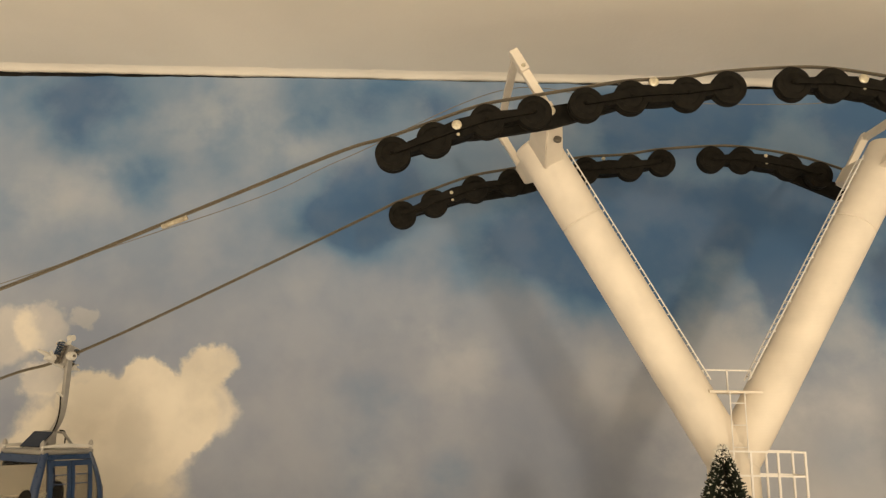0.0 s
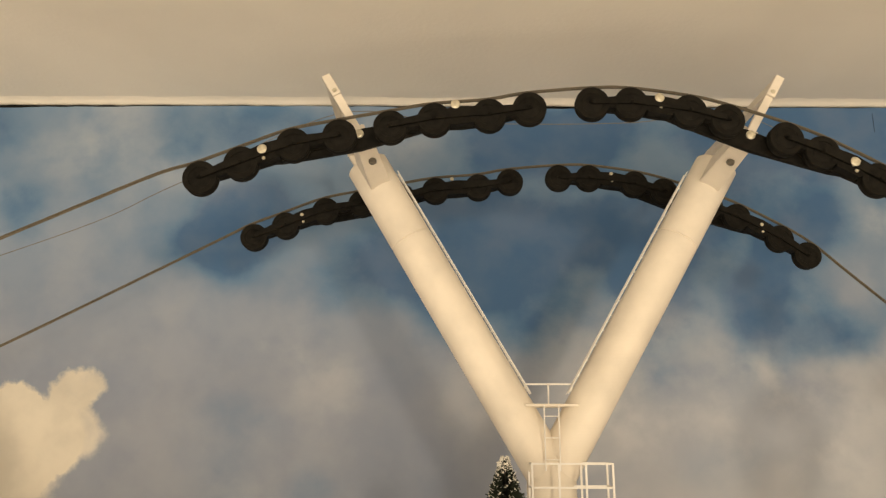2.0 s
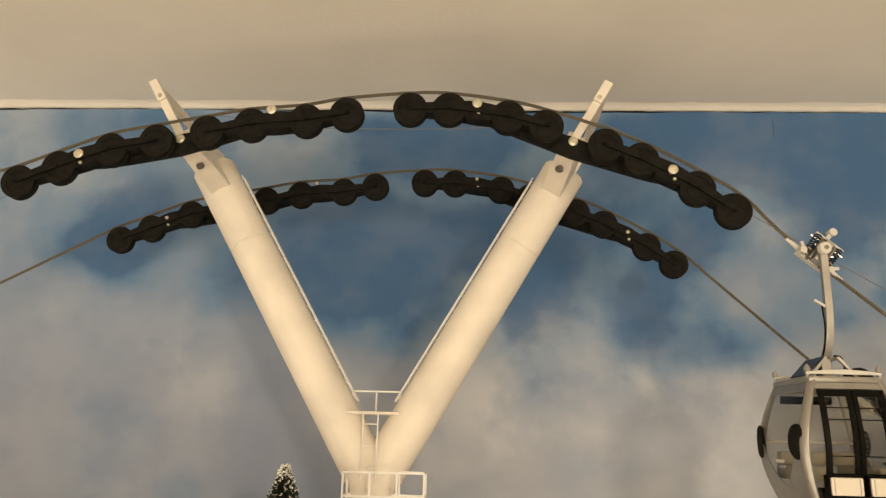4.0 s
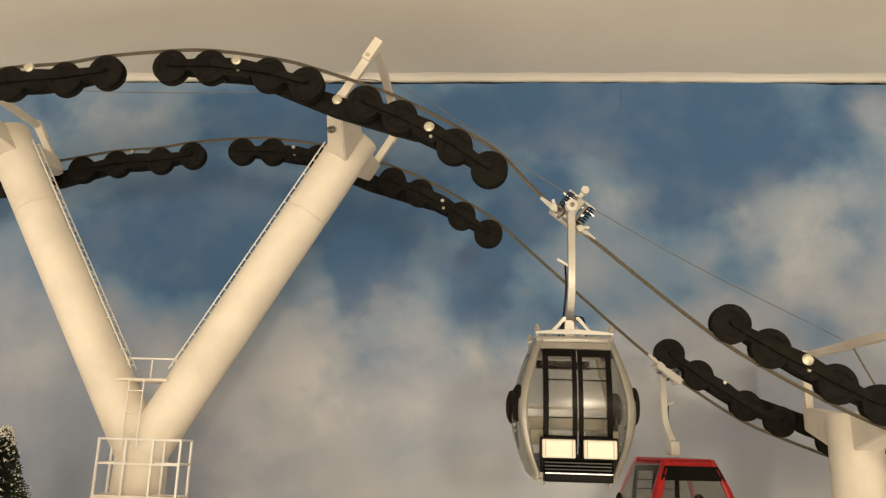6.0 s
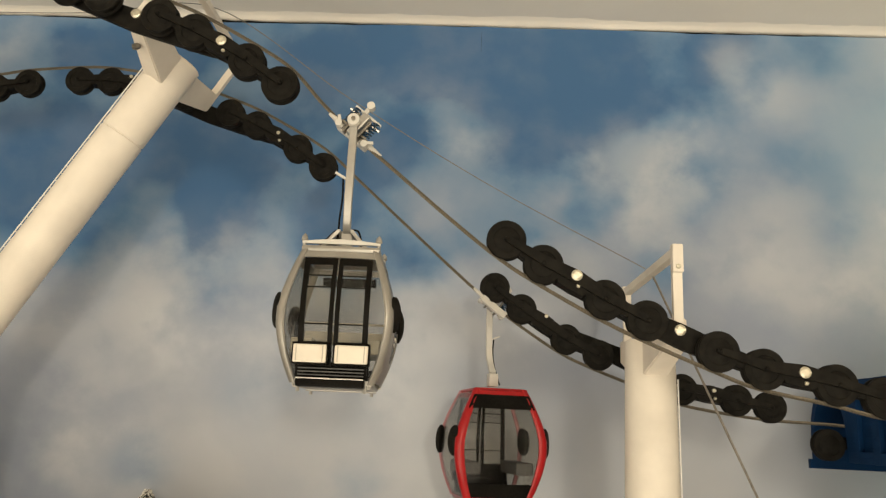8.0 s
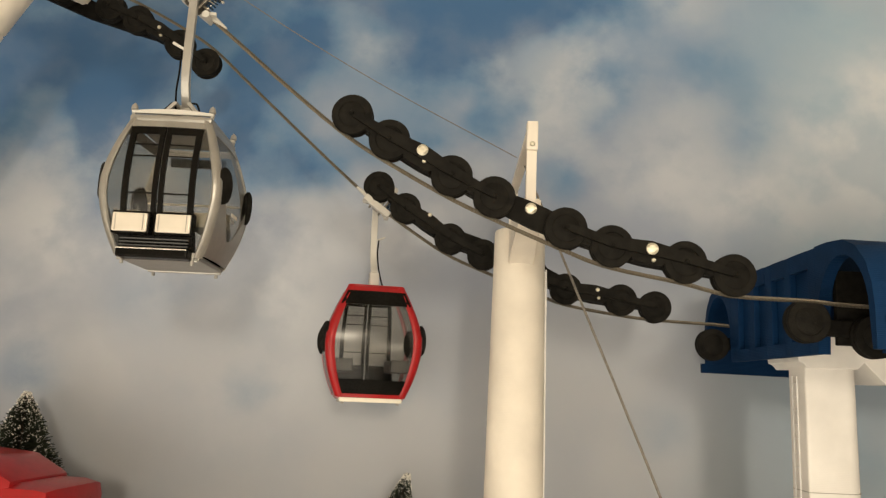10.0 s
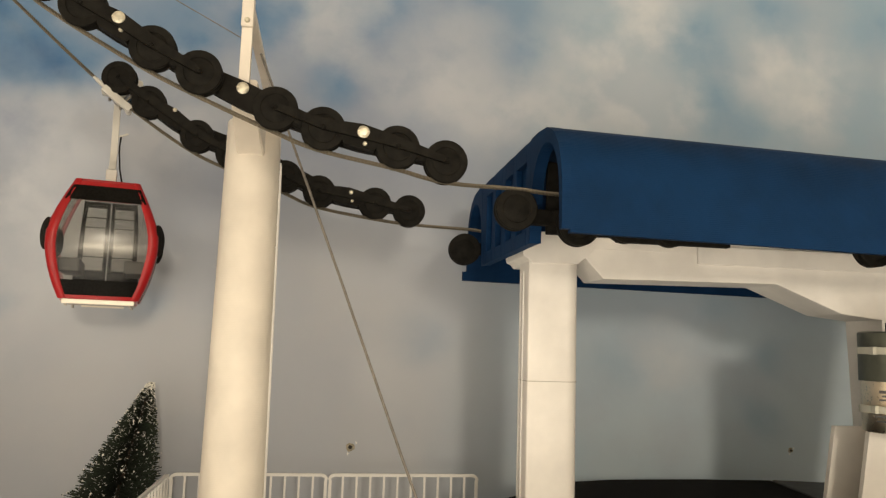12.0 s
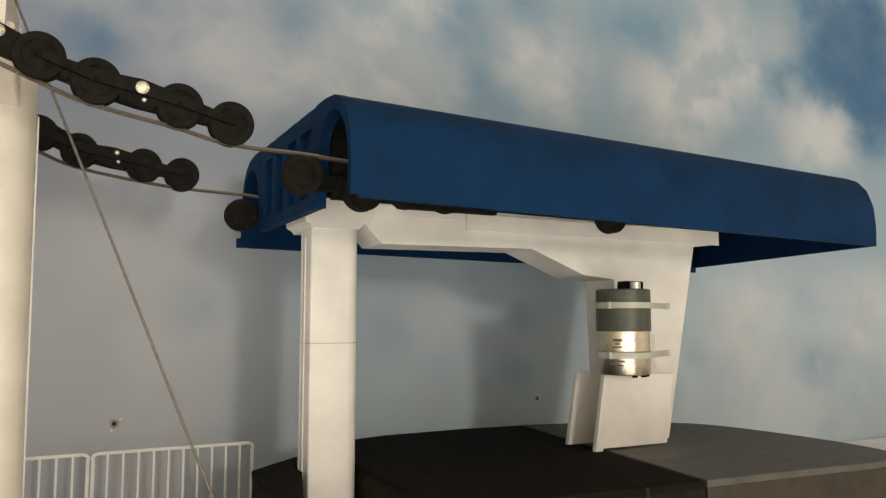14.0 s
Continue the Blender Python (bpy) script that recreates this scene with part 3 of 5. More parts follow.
def offset_line(pts, d):
    """Points shifted by d across their line (up when d > 0)."""
    out = []
    for i, p in enumerate(pts):
        a, b = Vector(pts[max(i - 1, 0)]), Vector(pts[min(i + 1, len(pts) - 1)])
        t = (b - a).normalized()
        out.append((p[0] - t.y * d, p[1] + t.x * d))
    return out


def haul_rope(y, west, span, hold):
    line = list(west)
    line += offset_line(T1_LEFT + T1_RIGHT, R_SHEAVE + 0.0010)
    line += span
    line += offset_line(hold, -R_SHEAVE + 0.0005)[:-1]
    line += [(0.654, 0.1849), (0.690, 0.1838), (0.740, 0.1818), (0.98, 0.180)]
    e = thing("haul_rope", Matrix(), "twisted steel haul rope running over black sheaves", "cable", "haul ropes")
    pts = smooth_line([(x, y, z) for x, z in line], 0.00042)
    part("strand", tube(bmesh.new(), pts, ROPE_R, 12, 620.0, 6), STEEL, e)
    return e


haul_rope(Y_ROPE - 0.003, [(-1.25, -0.02), (-0.80, 0.105), (-0.50, 0.205), (-0.309, 0.285), (-0.194, 0.3375), (-0.125, 0.3690)], [(0.3605, 0.3440), (0.379, 0.3262), (0.405, 0.3042), (0.432, 0.2815)], T2_FRONT)
haul_rope(Y_ROPE + BACK - 0.003, [(-1.25, -0.03), (-0.80, 0.070), (-0.50, 0.188), (-0.382, 0.2395), (-0.341, 0.2535), (-0.264, 0.2910), (-0.125, 0.3640)], [(0.365, 0.3430), (0.390, 0.3204), (0.430, 0.2845)], T2_REAR)

e = thing("rope_sleeve", Matrix(), "pale taped splice on the front haul rope", "splice")
part("sleeve", tube(bmesh.new(), [(-0.2250 + 0.0020 * k, Y_ROPE - 0.003, 0.3213 + 0.00086 * k) for k in range(8)], 0.0015, 10), TAPE, e, smooth=True)
e = thing("signal_cable", Matrix(), "thin grey signal cable strung over the tower frames", "cable")
line = [(-1.2, 0.07, 0.06), (-0.60, 0.07, 0.215), (-0.234, 0.07, 0.341), (-0.133, 0.07, 0.387), (-0.024, 0.07, 0.440), (0.05, 0.07, 0.4345), (0.12, 0.07, 0.433),
        (0.19, 0.07, 0.4345), (0.269, 0.07, 0.440), (0.366, 0.07, 0.376), (0.457, 0.07, 0.321), (0.553, 0.07, 0.271)]
part("wire", tube(bmesh.new(), smooth_line(line, 0.01), 0.00033, 6), PALE_WIRE, e, smooth=True)
e = thing("stay_wire", Matrix(), "thin grey stay wire from tower top to ground", "cable")
part("wire", tube(bmesh.new(), [(0.556, 0.07, 0.270), (0.608, 0.05, 0.138), (0.642, 0.037, 0.05), (0.676, 0.024, Z_GROUND)], 0.0007, 6), WIRE, e, smooth=True)

# ---------------------------------------------------------------- sheaves
def sheave_mesh():
    r = R_SHEAVE
    prof = [(0, -0.0031), (r * 0.56, -0.0031), (r * 0.59, -0.0029), (r * 0.64, -0.0029), (r * 0.67, -0.0033), (r * 0.96, -0.0034),
            (r, -0.0030), (r, -0.0016), (r * 0.91, -0.0006), (r * 0.91, 0.0006), (r, 0.0016), (r, 0.0030), (r * 0.6, 0.0030), (0, 0.0030)]
    bm = lathe(bmesh.new(), prof, pose(0, 0, 0, -90), 32)
    me = mesh_of("sheave", bm)
    me.materials.append(BLACK)
    for p in me.polygons:
        p.use_smooth = True
    me.set_sharp_from_angle(angle=radians(35))
    return me


SHEAVE = sheave_mesh()


def screw_mesh(name, r, mat):
    bm = lathe(bmesh.new(), [(0, 0.0010), (r * 0.6, 0.0009), (r * 0.95, 0.0004), (r, 0.0), (r, -0.0012), (0, -0.0012)], pose(0, 0, 0, 90), 18)
    box(bm, (-r * 0.9, -0.0011, -r * 0.13), (r * 0.9, -0.00085, r * 0.13))
    me = mesh_of(name, bm)
    me.materials.append(mat)
    return me


BOLT = screw_mesh("bolt", 0.0030, SCREW)
BOLT_SMALL = screw_mesh("bolt", 0.0014, SCREW)
PIN = screw_mesh("bolt", 0.0011, SCREW)
AXLE = screw_mesh("axle", 0.0012, BLACK)
SLOT = screw_mesh("screw", 0.0026, SCREW_DARK)


def put(name, me, parent, m, label=""):
    ob = new(name, me)
    ob.parent = parent
    ob.matrix_local = m
    if label:
        ob["label"] = label
    return ob


def ribbon(line, low, high, y0, y1):
    """A plate along a line in the xz plane, from low to high across it, with chamfered ends."""
    n = len(line)
    lo, hi = [], []
    for i, p in enumerate(line):
        t = (Vector(line[min(i + 1, n - 1)]) - Vector(line[max(i - 1, 0)])).normalized()
        for out, w in ((lo, low[i]), (hi, high[i])):
            out.append((p[0] - t.y * w, p[1] + t.x * w))
        for end, sign in ((0, -1), (n - 1, 1)):
            if i == end:
                tip = [(p[0] + sign * t.x * 0.0016 - t.y * w * 0.45, p[1] + sign * t.y * 0.0016 + t.x * w * 0.45) for w in (low[i], high[i])]
                if sign < 0:
                    first = tip
                else:
                    last = tip
    return prism(bmesh.new(), [first[0]] + lo + last + hi[::-1] + [first[1]], y0, y1)


def sheave_assembly(pts, y, bolts, pivot, hold_down, small):
    label = "black sheave assembly pressing down on the rope" if hold_down else "black sheave assembly carrying the rope on eight wheels"
    e = thing("sheave_assembly", pose(pivot[0], y, pivot[1]), label, "sheave assembly", "rope sheave assemblies")
    o = Vector((pivot[0], pivot[1]))
    q = [(p[0] - o.x, p[1] - o.y) for p in pts]
    for h in (0, 4):
        a, b, c, d = q[h:h + 4]
        bt = (bolts[h // 4][0] - o.x, bolts[h // 4][1] - o.y)
        mid = ((b[0] + c[0]) / 2, (b[1] + c[1]) / 2)
        # front plate: its lower edge runs along the axles, its back rises between the inner wheels
        part("front_plate", ribbon([a, b, mid, c, d], (-0.0012, -0.0009, -0.0006, -0.0009, -0.0012), (0.0020, 0.0044, 0.0062, 0.0044, 0.0020), 0.0006, 0.0024), BLACK, e)
        # block between the inner wheels, and the plate behind all four
        inner = [(b[0] + (c[0] - b[0]) * f, b[1] + (c[1] - b[1]) * f) for f in (0.30, 0.5, 0.70)]
        part("centre_block", ribbon(inner, (-0.0046,) * 3, (0.0046,) * 3, 0.0025, 0.0100), BLACK, e)
        part("rear_plate", ribbon([a, b, mid, c, d], (-0.0022, -0.0044, -0.0052, -0.0044, -0.0022), (0.0020, 0.0034, 0.0044, 0.0034, 0.0020), 0.0096, 0.0118), BLACK, e)
        put("bolt", BOLT_SMALL if small else BOLT, e, pose(bt[0], 0.0006, bt[1]), "pale slotted screw head")
        put("bolt", PIN, e, pose(bt[0] + 0.0010, 0.0024, bt[1] - 0.0052), "small pale pin")
        # short links hold the outer wheels to the inner ones
        for p, p2 in ((a, b), (d, c)):
            part("link", capsule(bmesh.new(), p, p2, 0.0060, 0.0030, 0.0088), BLACK, e)
        for p in (a, b, c, d):
            put("sheave", SHEAVE, e, pose(p[0], Y_ROPE, p[1], 0, random.uniform(0, 360), 0))
            put("axle", AXLE, e, pose(p[0], 0.0006, p[1]))
    b0 = (bolts[0][0] - o.x, bolts[0][1] - o.y)
    b1 = (bolts[1][0] - o.x, bolts[1][1] - o.y)
    bm = bmesh.new()
    lift = (b0[1] + b1[1]) / 2
    k = 12
    up, dn = [], []
    for i in range(k + 1):
        t = i / k
        x = b0[0] * (1 - t) + b1[0] * t
        z = b0[1] * (1 - t) + b1[1] * t - 4 * t * (1 - t) * lift - 0.0035
        w = 0.0012 + 0.0058 * (1 - abs(2 * t - 1)) ** 0.55
        up.append((x, z + w))
        dn.append((x, z - w))
    prism(bm, dn + up[::-1], 0.0128, 0.0162)
    part("main_beam", bm, BLACK, e)
    if not small:
        put("bolt", BOLT, e, pose(0, 0.0124, 0), "pale slotted pivot screw")
    return e


for lane in (0, 1):
    y = BACK * lane - 0.003
    sheave_assembly(T1_LEFT, y, [(-0.057, 0.385), (0.060, 0.4147)], (0.0, 0.400), False, lane == 1)
    sheave_assembly(T1_RIGHT, y, [(0.186, 0.4195), (0.3015, 0.378)], (0.245, 0.400), False, lane == 1)
    sheave_assembly(T2_REAR if lane else T2_FRONT, y, [(0.500, 0.2492), (0.613, 0.2030)] if lane else [(0.5005, 0.2508), (0.6138, 0.2055)], (0.556, 0.226), True, lane == 1)

# ---------------------------------------------------------------- towers
def ladder(parent, a, b, out, wide, rung):
    """Rails and rungs from a to b; wide: the way from rail to rail; out: the side away from the tower."""
    a, b, out, wide = Vector(a), Vector(b), Vector(out), Vector(wide)
    e = part("ladder", mesh_of("ladder", rod(rod(bmesh.new(), a - wide / 2 + out, b - wide / 2 + out, 0.00045, 6), a + wide / 2 + out, b + wide / 2 + out, 0.00045, 6)), WHITE_RAIL, parent, "thin white ladder")
    n = int((b - a).length / rung)
    bm = bmesh.new()
    for k in range(n):
        p = a.lerp(b, (k + 0.5) / n) + out
        rod(bm, p - wide / 2, p + wide / 2, 0.00035, 5)
        if k % 2 == 0:
            for s in (-0.5, 0.5):
                rod(bm, p + wide * s, p + wide * s - out * 0.95, 0.0004, 5)
    part("rung_set", bm, WHITE_RAIL, e)


def head_frame(parent, base, u, reach, screwed=True):
    """Crossarms and the leaning portal on top of a leg: base lies on the leg's axis at pivot height, u points up along the leg."""
    base, u = Vector(base), Vector(u)
    s = Vector((-u.z, 0, u.x)).normalized() if abs(u.z) > 0 else Vector((1, 0, 0))
    yv = Vector((0, 1, 0))
    for sign in (-1, 1):
        bm = bmesh.new()
        vs = []
        for y, lo, hi, w in ((0.006, -0.021, 0.002, 0.0075), (0.0585, -0.0065, 0.0085, 0.0058)):
            for a, b in ((lo, -w), (lo, w), (hi, w), (hi, -w)):
                vs.append(bm.verts.new(base + u * a + s * b + yv * sign * y))
        a, b = vs[:4], vs[4:]
        fs = [bm.faces.new(a), bm.faces.new(b)] + [bm.faces.new((a[i], a[(i + 1) % 4], b[(i + 1) % 4], b[i])) for i in range(4)]
        bmesh.ops.recalc_face_normals(bm, faces=fs)
        bmesh.ops.bevel(bm, geom=bm.edges[:], offset=0.0007, segments=2, affect="EDGES")
        arm = part("crossarm", bm, CREAM_PLASTIC, parent)
        if sign < 0 and screwed:
            put("screw", SLOT, arm, Matrix.Translation(base - u * 0.013 - yv * 0.0475) @ pose(0, 0, 0, -24), "dark slotted screw")
        bm = bmesh.new()
        y = base.y + sign * 0.0625
        foot = Vector((base.x, y, base.z))
        bar(bm, foot - u * 0.004, foot + u * reach, 0.0052, 0.0042, 0.0005)
        part("post", bm, CREAM_PLASTIC, parent)
        bm = bmesh.new()
        bar(bm, foot + u * (reach - 0.0135) - yv * 0.0012 * -sign, foot + u * (reach + 0.002) - yv * 0.0012 * -sign, 0.0058, 0.0058, 0.0008)
        lug = part("lug", bm, CREAM_PLASTIC, parent)
        put("pin", BOLT_SMALL, lug, Matrix.Translation(foot + u * (reach - 0.0105) - yv * (0.0042 if sign < 0 else -0.0018)), "pale pin")
    bm = bmesh.new()
    t = Vector((base.x, 0, base.z)) + u * (reach - 0.002)
    bar(bm, t + yv * (base.y - 0.0625), t + yv * (base.y + 0.0625), 0.0048, 0.0048, 0.0005)
    part("top_beam", bm, CREAM_PLASTIC, parent)


def rail_cage(parent, x0, x1, y0, y1, zs, posts):
    """A guard rail round a rectangle, at the heights zs, with posts along each side."""
    corners = [(x0, y0), (x1, y0), (x1, y1), (x0, y1)]
    for i in range(4):
        a, b = corners[i], corners[(i + 1) % 4]
        rails = [part("guard_rail", bar(bmesh.new(), (*a, z), (*b, z), 0.0011, 0.0011), WHITE_RAIL, parent) for z in zs]
        count = posts if i % 2 == 0 else 1
        for k in range(count):
            t = k / count
            p = (a[0] + (b[0] - a[0]) * t, a[1] + (b[1] - a[1]) * t)
            part("rail_post", bar(bmesh.new(), (*p, zs[0] - 0.001), (*p, zs[-1] + 0.0005), 0.0012, 0.0012), WHITE_RAIL, rails[0])


def y_tower():
    e = thing("tower_fork", pose(0, 0, 0), "white forked lift tower with two leaning tubes", "tower")
    cx, y, r = 0.1228, Y_AXIS, 0.0147
    joint = Vector((cx, y, 0.191))
    for sign in (-1, 1):
        topp = Vector((cx + sign * 0.1222, y, 0.4005))
        u = (topp - joint).normalized()
        length = (topp - joint).length
        bm = lathe(bmesh.new(), [(0, -0.004), (r, -0.004), (r, length - 0.0605), (r - 0.0006, length - 0.0601), (r - 0.0006, length - 0.0593), (r, length - 0.059),
                                 (r, length + 0.003), (r - 0.0012, length + 0.0042), (0, length + 0.0042)], along(joint, topp), 48)
        part("leg", bm, CREAM_PLASTIC, e, smooth=True)
        head_frame(e, topp, u, 0.044)
        inn = Vector((-sign * u.z, 0, sign * u.x)).normalized()
        inn = inn if inn.z > 0 else -inn
        ladder(e, joint + u * 0.052 + inn * r, topp - u * 0.012 + inn * r, inn * 0.0016, (0, 0.0075, 0), 0.0056)
    foot = snow_height(cx)
    bm = lathe(bmesh.new(), [(0, foot - 0.02), (0.0172, foot - 0.02), (0.0165, 0.15), (0.0158, 0.192), (0.0146, 0.203), (0.010, 0.210), (0, 0.211)], Matrix.Translation((cx, y, 0)), 48)
    part("trunk", bm, CREAM_PLASTIC, e, smooth=True)
    rail_cage(e, 0.1075, 0.1570, 0.050, 0.067, (0.168, 0.1865, 0.2005), 3)
    bm = box(bmesh.new(), (0.1065, 0.049, 0.1665), (0.1580, 0.068, 0.168), 0.0004)
    part("deck", bm, CREAM_PLASTIC, e)
    # small upper landing between the legs
    bm = bmesh.new()
    for a, b in (((0.107, 0.076, 0.2505), (0.138, 0.076, 0.2505)), ((0.1225, 0.076, 0.237), (0.1225, 0.076, 0.2505)), ((0.107, 0.076, 0.236), (0.107, 0.076, 0.2505)), ((0.138, 0.076, 0.236), (0.138, 0.076, 0.2505))):
        bar(bm, a, b, 0.0010, 0.0010)
    part("upper_rail", bm, WHITE_RAIL, e)
    part("upper_deck", box(bmesh.new(), (0.1055, 0.0615, 0.2355), (0.1395, 0.086, 0.2372), 0.0003), CREAM_PLASTIC, e)
    ladder(e, (0.1217, 0.0595, 0.196), (0.1217, 0.0595, 0.236), (0, -0.001, 0), (0.0092, 0, 0), 0.0115)
    return e


def post_tower():
    e = thing("tower_post", pose(0, 0, 0), "white single-post lift tower with a side ladder", "tower")
    cx, y = 0.556, Y_AXIS
    bm = lathe(bmesh.new(), [(0, Z_GROUND - 0.002), (0.0182, Z_GROUND - 0.002), (0.0170, 0.03), (0.0147, 0.2265), (0.0140, 0.2275), (0, 0.2275)], Matrix.Translation((cx, y, 0)), 48)
    part("trunk", bm, CREAM_PLASTIC, e, smooth=True)
    head_frame(e, (cx, y, 0.225), (0, 0, 1), 0.0455, False)
    ladder(e, (cx + 0.0165, y, Z_GROUND), (cx + 0.0147, y, 0.205), (0.0009, 0, 0), (0, 0.0060, 0), 0.0062)
    return e


y_tower()
post_tower()

# ---------------------------------------------------------------- station
def canopy_profile(inset=0.0):
    k = inset
    left = [(-0.0360, 0.158), (-0.0366, 0.172), (-0.0350, 0.187), (-0.0300, 0.199), (-0.0215, 0.2075), (-0.0110, 0.2120), (0.004, 0.2135)]
    pts = []
    for yy, zz in left:
        pts.append((yy + k * (1.0 if zz < 0.205 else 0.45), zz - (k if zz > 0.19 else 0.0) * (1.0 if zz > 0.205 else 0.6)))
    return pts + [(2 * 0.078 - yy, zz) for yy, zz in reversed(pts)]


def outer_z(y):
    p = canopy_profile()
    for a, b in zip(p, p[1:]):
        if a[0] <= y <= b[0] and b[0] > a[0]:
            return a[1] + (b[1] - a[1]) * (y - a[0]) / (b[0] - a[0])
    return 0.158


def station():
    e = thing("lift_station", pose(0, 0, 0), "white lift station frame under a blue barrel canopy", "station")
    xa, xb = 0.7005, 1.108
    # canopy shell
    o, i = canopy_profile(), canopy_profile(0.0035)
    bm = bmesh.new()
    prism(bm, o + i[::-1], xa + 0.004, xb, "x")
    def settle(b):
        """The roof drops and draws back a little towards its east end, which is cut askew."""
        for v in b.verts:
            if v.co.x > 0.9:
                v.co.x += 0.055 * (v.co.y + 0.036) / 0.228
            d = v.co.x - 0.70
            v.co.y += 0.05 * d
            v.co.z -= 0.008 * d
        return b

    settle(bm)
    canopy = part("canopy", bm, CANOPY, e, "dark blue printed canopy", smooth=True)
    part("end_wall", settle(prism(bmesh.new(), canopy_profile(0.0030), xb - 0.004, xb - 0.0004, "x")), CANOPY, canopy)
    # west face: arch surrounds, and a slotted panel between
    def arch(y, c, half):
        q = (y - c) / half
        return 0.176 + 0.029 * math.sqrt(1 - q * q) if abs(q) < 1 else 0.1595

    for c, lo, hi in ((-0.0075, -0.0360, 0.0175), (0.1635, 0.1385, 0.1920)):
        n = 30
        bm = bmesh.new()
        for s in range(n):
            y0, y1 = lo + (hi - lo) * s / n, lo + (hi - lo) * (s + 1) / n
            for a, b in ((y0, y1),):
                z00, z01 = arch(a, c, 0.0238), arch(b, c, 0.0238)
                z10, z11 = max(outer_z(a), z00 + 0.0005), max(outer_z(b), z01 + 0.0005)
                prism(bm, [(a, z00), (b, z01), (b, z11), (a, z10)], xa, xa + 0.006, "x")
        bmesh.ops.remove_doubles(bm, verts=bm.verts[:], dist=1e-6)
        part("arch_surround", bm, CANOPY, canopy)
    bm = bmesh.new()
    box(bm, (xa + 0.0035, 0.0175, 0.1600), (xa + 0.0060, 0.1385, 0.2130))
    part("back_panel", bm, CANOPY, canopy)
    slots = [(0.026, 0.047), (0.055, 0.072), (0.081, 0.098), (0.107, 0.124)]
    edges = [0.0175] + [v for s in slots for v in s] + [0.1385]
    for a, b in zip(edges[::2], edges[1::2]):
        part("mullion", box(bmesh.new(), (xa, a, 0.1595), (xa + 0.0035, b, 0.2130), 0.0005), CANOPY, canopy)
    for a, b in slots:
        part("slot_head", box(bmesh.new(), (xa, a, 0.2035), (xa + 0.0034, b, 0.2130)), CANOPY, canopy)
        part("slot_sill", box(bmesh.new(), (xa, a, 0.1595), (xa + 0.0034, b, 0.1670)), CANOPY, canopy)
    # rear skirt hangs a little lower
    part("rear_skirt", settle(box(bmesh.new(), (xa - 0.003, 0.1885, 0.1535), (xb, 0.1925, 0.160))), CANOPY, canopy)
    # column with a splayed head
    cy0, cy1 = 0.058, 0.078
    bm = bmesh.new()
    x0, x1 = 0.7115, 0.7425
    plan = [(x0 + 0.0012 - 0.0012 * math.cos(radians(v)), cy0 + 0.0012 - 0.0012 * math.sin(radians(v))) for v in range(0, 91, 30)]
    plan += [(x1 - 0.009 + 0.009 * math.sin(radians(v)), cy0 + 0.012 - 0.012 * math.cos(radians(v))) for v in range(0, 91, 9)]
    plan += [(x1, cy1), (x0, cy1)]
    prism(bm, plan, Z_GROUND, 0.158, "z")
    part("column", bm, WHITE, e, smooth=True)
    part("column_seam", prism(bmesh.new(), [(px + (0.0003 if px > 0.72 else -0.0003), py - 0.0003) for px, py in plan], 0.0886, 0.0890, "z"), JOINT, e, "thin grey joint line")
    bm = bmesh.new()
    prism(bm, [(x0 - 0.0040, 0.1600), (x0 - 0.0036, 0.1575), (x0 - 0.0010, 0.1565), (x0 + 0.001, 0.1540), (x1 - 0.003, 0.1545), (x1 + 0.006, 0.1625), (x1 + 0.006, 0.172), (x0 - 0.0040, 0.172)], 0.0565, 0.098, "y", 0.0005)
    part("column_head", bm, WHITE, e)
    ladder(e, (x0, 0.070, Z_GROUND + 0.003), (x0, 0.070, 0.150), (-0.0006, 0, 0), (0, 0.006, 0), 0.0075)
    # girder: deep at the drive end, stepped towards the column
    bm = bmesh.new()
    out = [(0.742, 0.1610), (0.7555, 0.1470), (0.862, 0.1485), (0.9035, 0.1325), (0.938, 0.1290), (1.000, 0.1290), (1.006, 0.1565), (1.0305, 0.1590), (1.0305, 0.1690), (0.742, 0.1720)]
    prism(bm, out, 0.059, 0.093, "y", 0.0006)
    part("girder", bm, WHITE, e)
    part("girder_strip", box(bmesh.new(), (0.812, 0.0572, 0.1580), (1.0300, 0.0588, 0.1688), 0.0004), WHITE, e)
    part("girder_ledge", box(bmesh.new(), (0.7460, 0.0580, 0.1640), (0.8110, 0.0588, 0.1700), 0.0002), WHITE, e)
    # drive leg
    bm = bmesh.new()
    prism(bm, [(0.935, 0.018), (0.976, 0.014), (1.006, 0.156), (0.930, 0.132)], 0.0592, 0.092, "y", 0.0006)
    part("drive_leg", bm, WHITE, e)
    # motor bracket: a front sheet, and a rear cheek with a gap between
    bm = bmesh.new()
    prism(bm, [(0.8945, 0.0170), (0.9010, 0.0170), (0.9010, 0.0195), (0.955, 0.0195), (0.962, 0.0655), (0.9030, 0.0665)], 0.038, 0.0415, "y", 0.0004)
    part("bracket_front", bm, WHITE, e)
    bm = bmesh.new()
    prism(bm, [(0.894, 0.0185), (0.915, 0.0185), (0.930, 0.0665), (0.902, 0.0665)], 0.066, 0.0695, "y", 0.0004)
    part("bracket_cheek", bm, WHITE, e)
    part("bracket_web", box(bmesh.new(), (0.925, 0.0420, 0.0185), (0.929, 0.0590, 0.064)), WHITE, e)
    # guide wheels under the canopy
    for lane in (0, 1):
        for x, z in ((0.690, 0.1742 if lane == 0 else 0.1705), (0.722, 0.1680), (0.747, 0.1708), (0.771, 0.1700), (0.884, 0.1650)):
            if lane and x > 0.7:
                continue
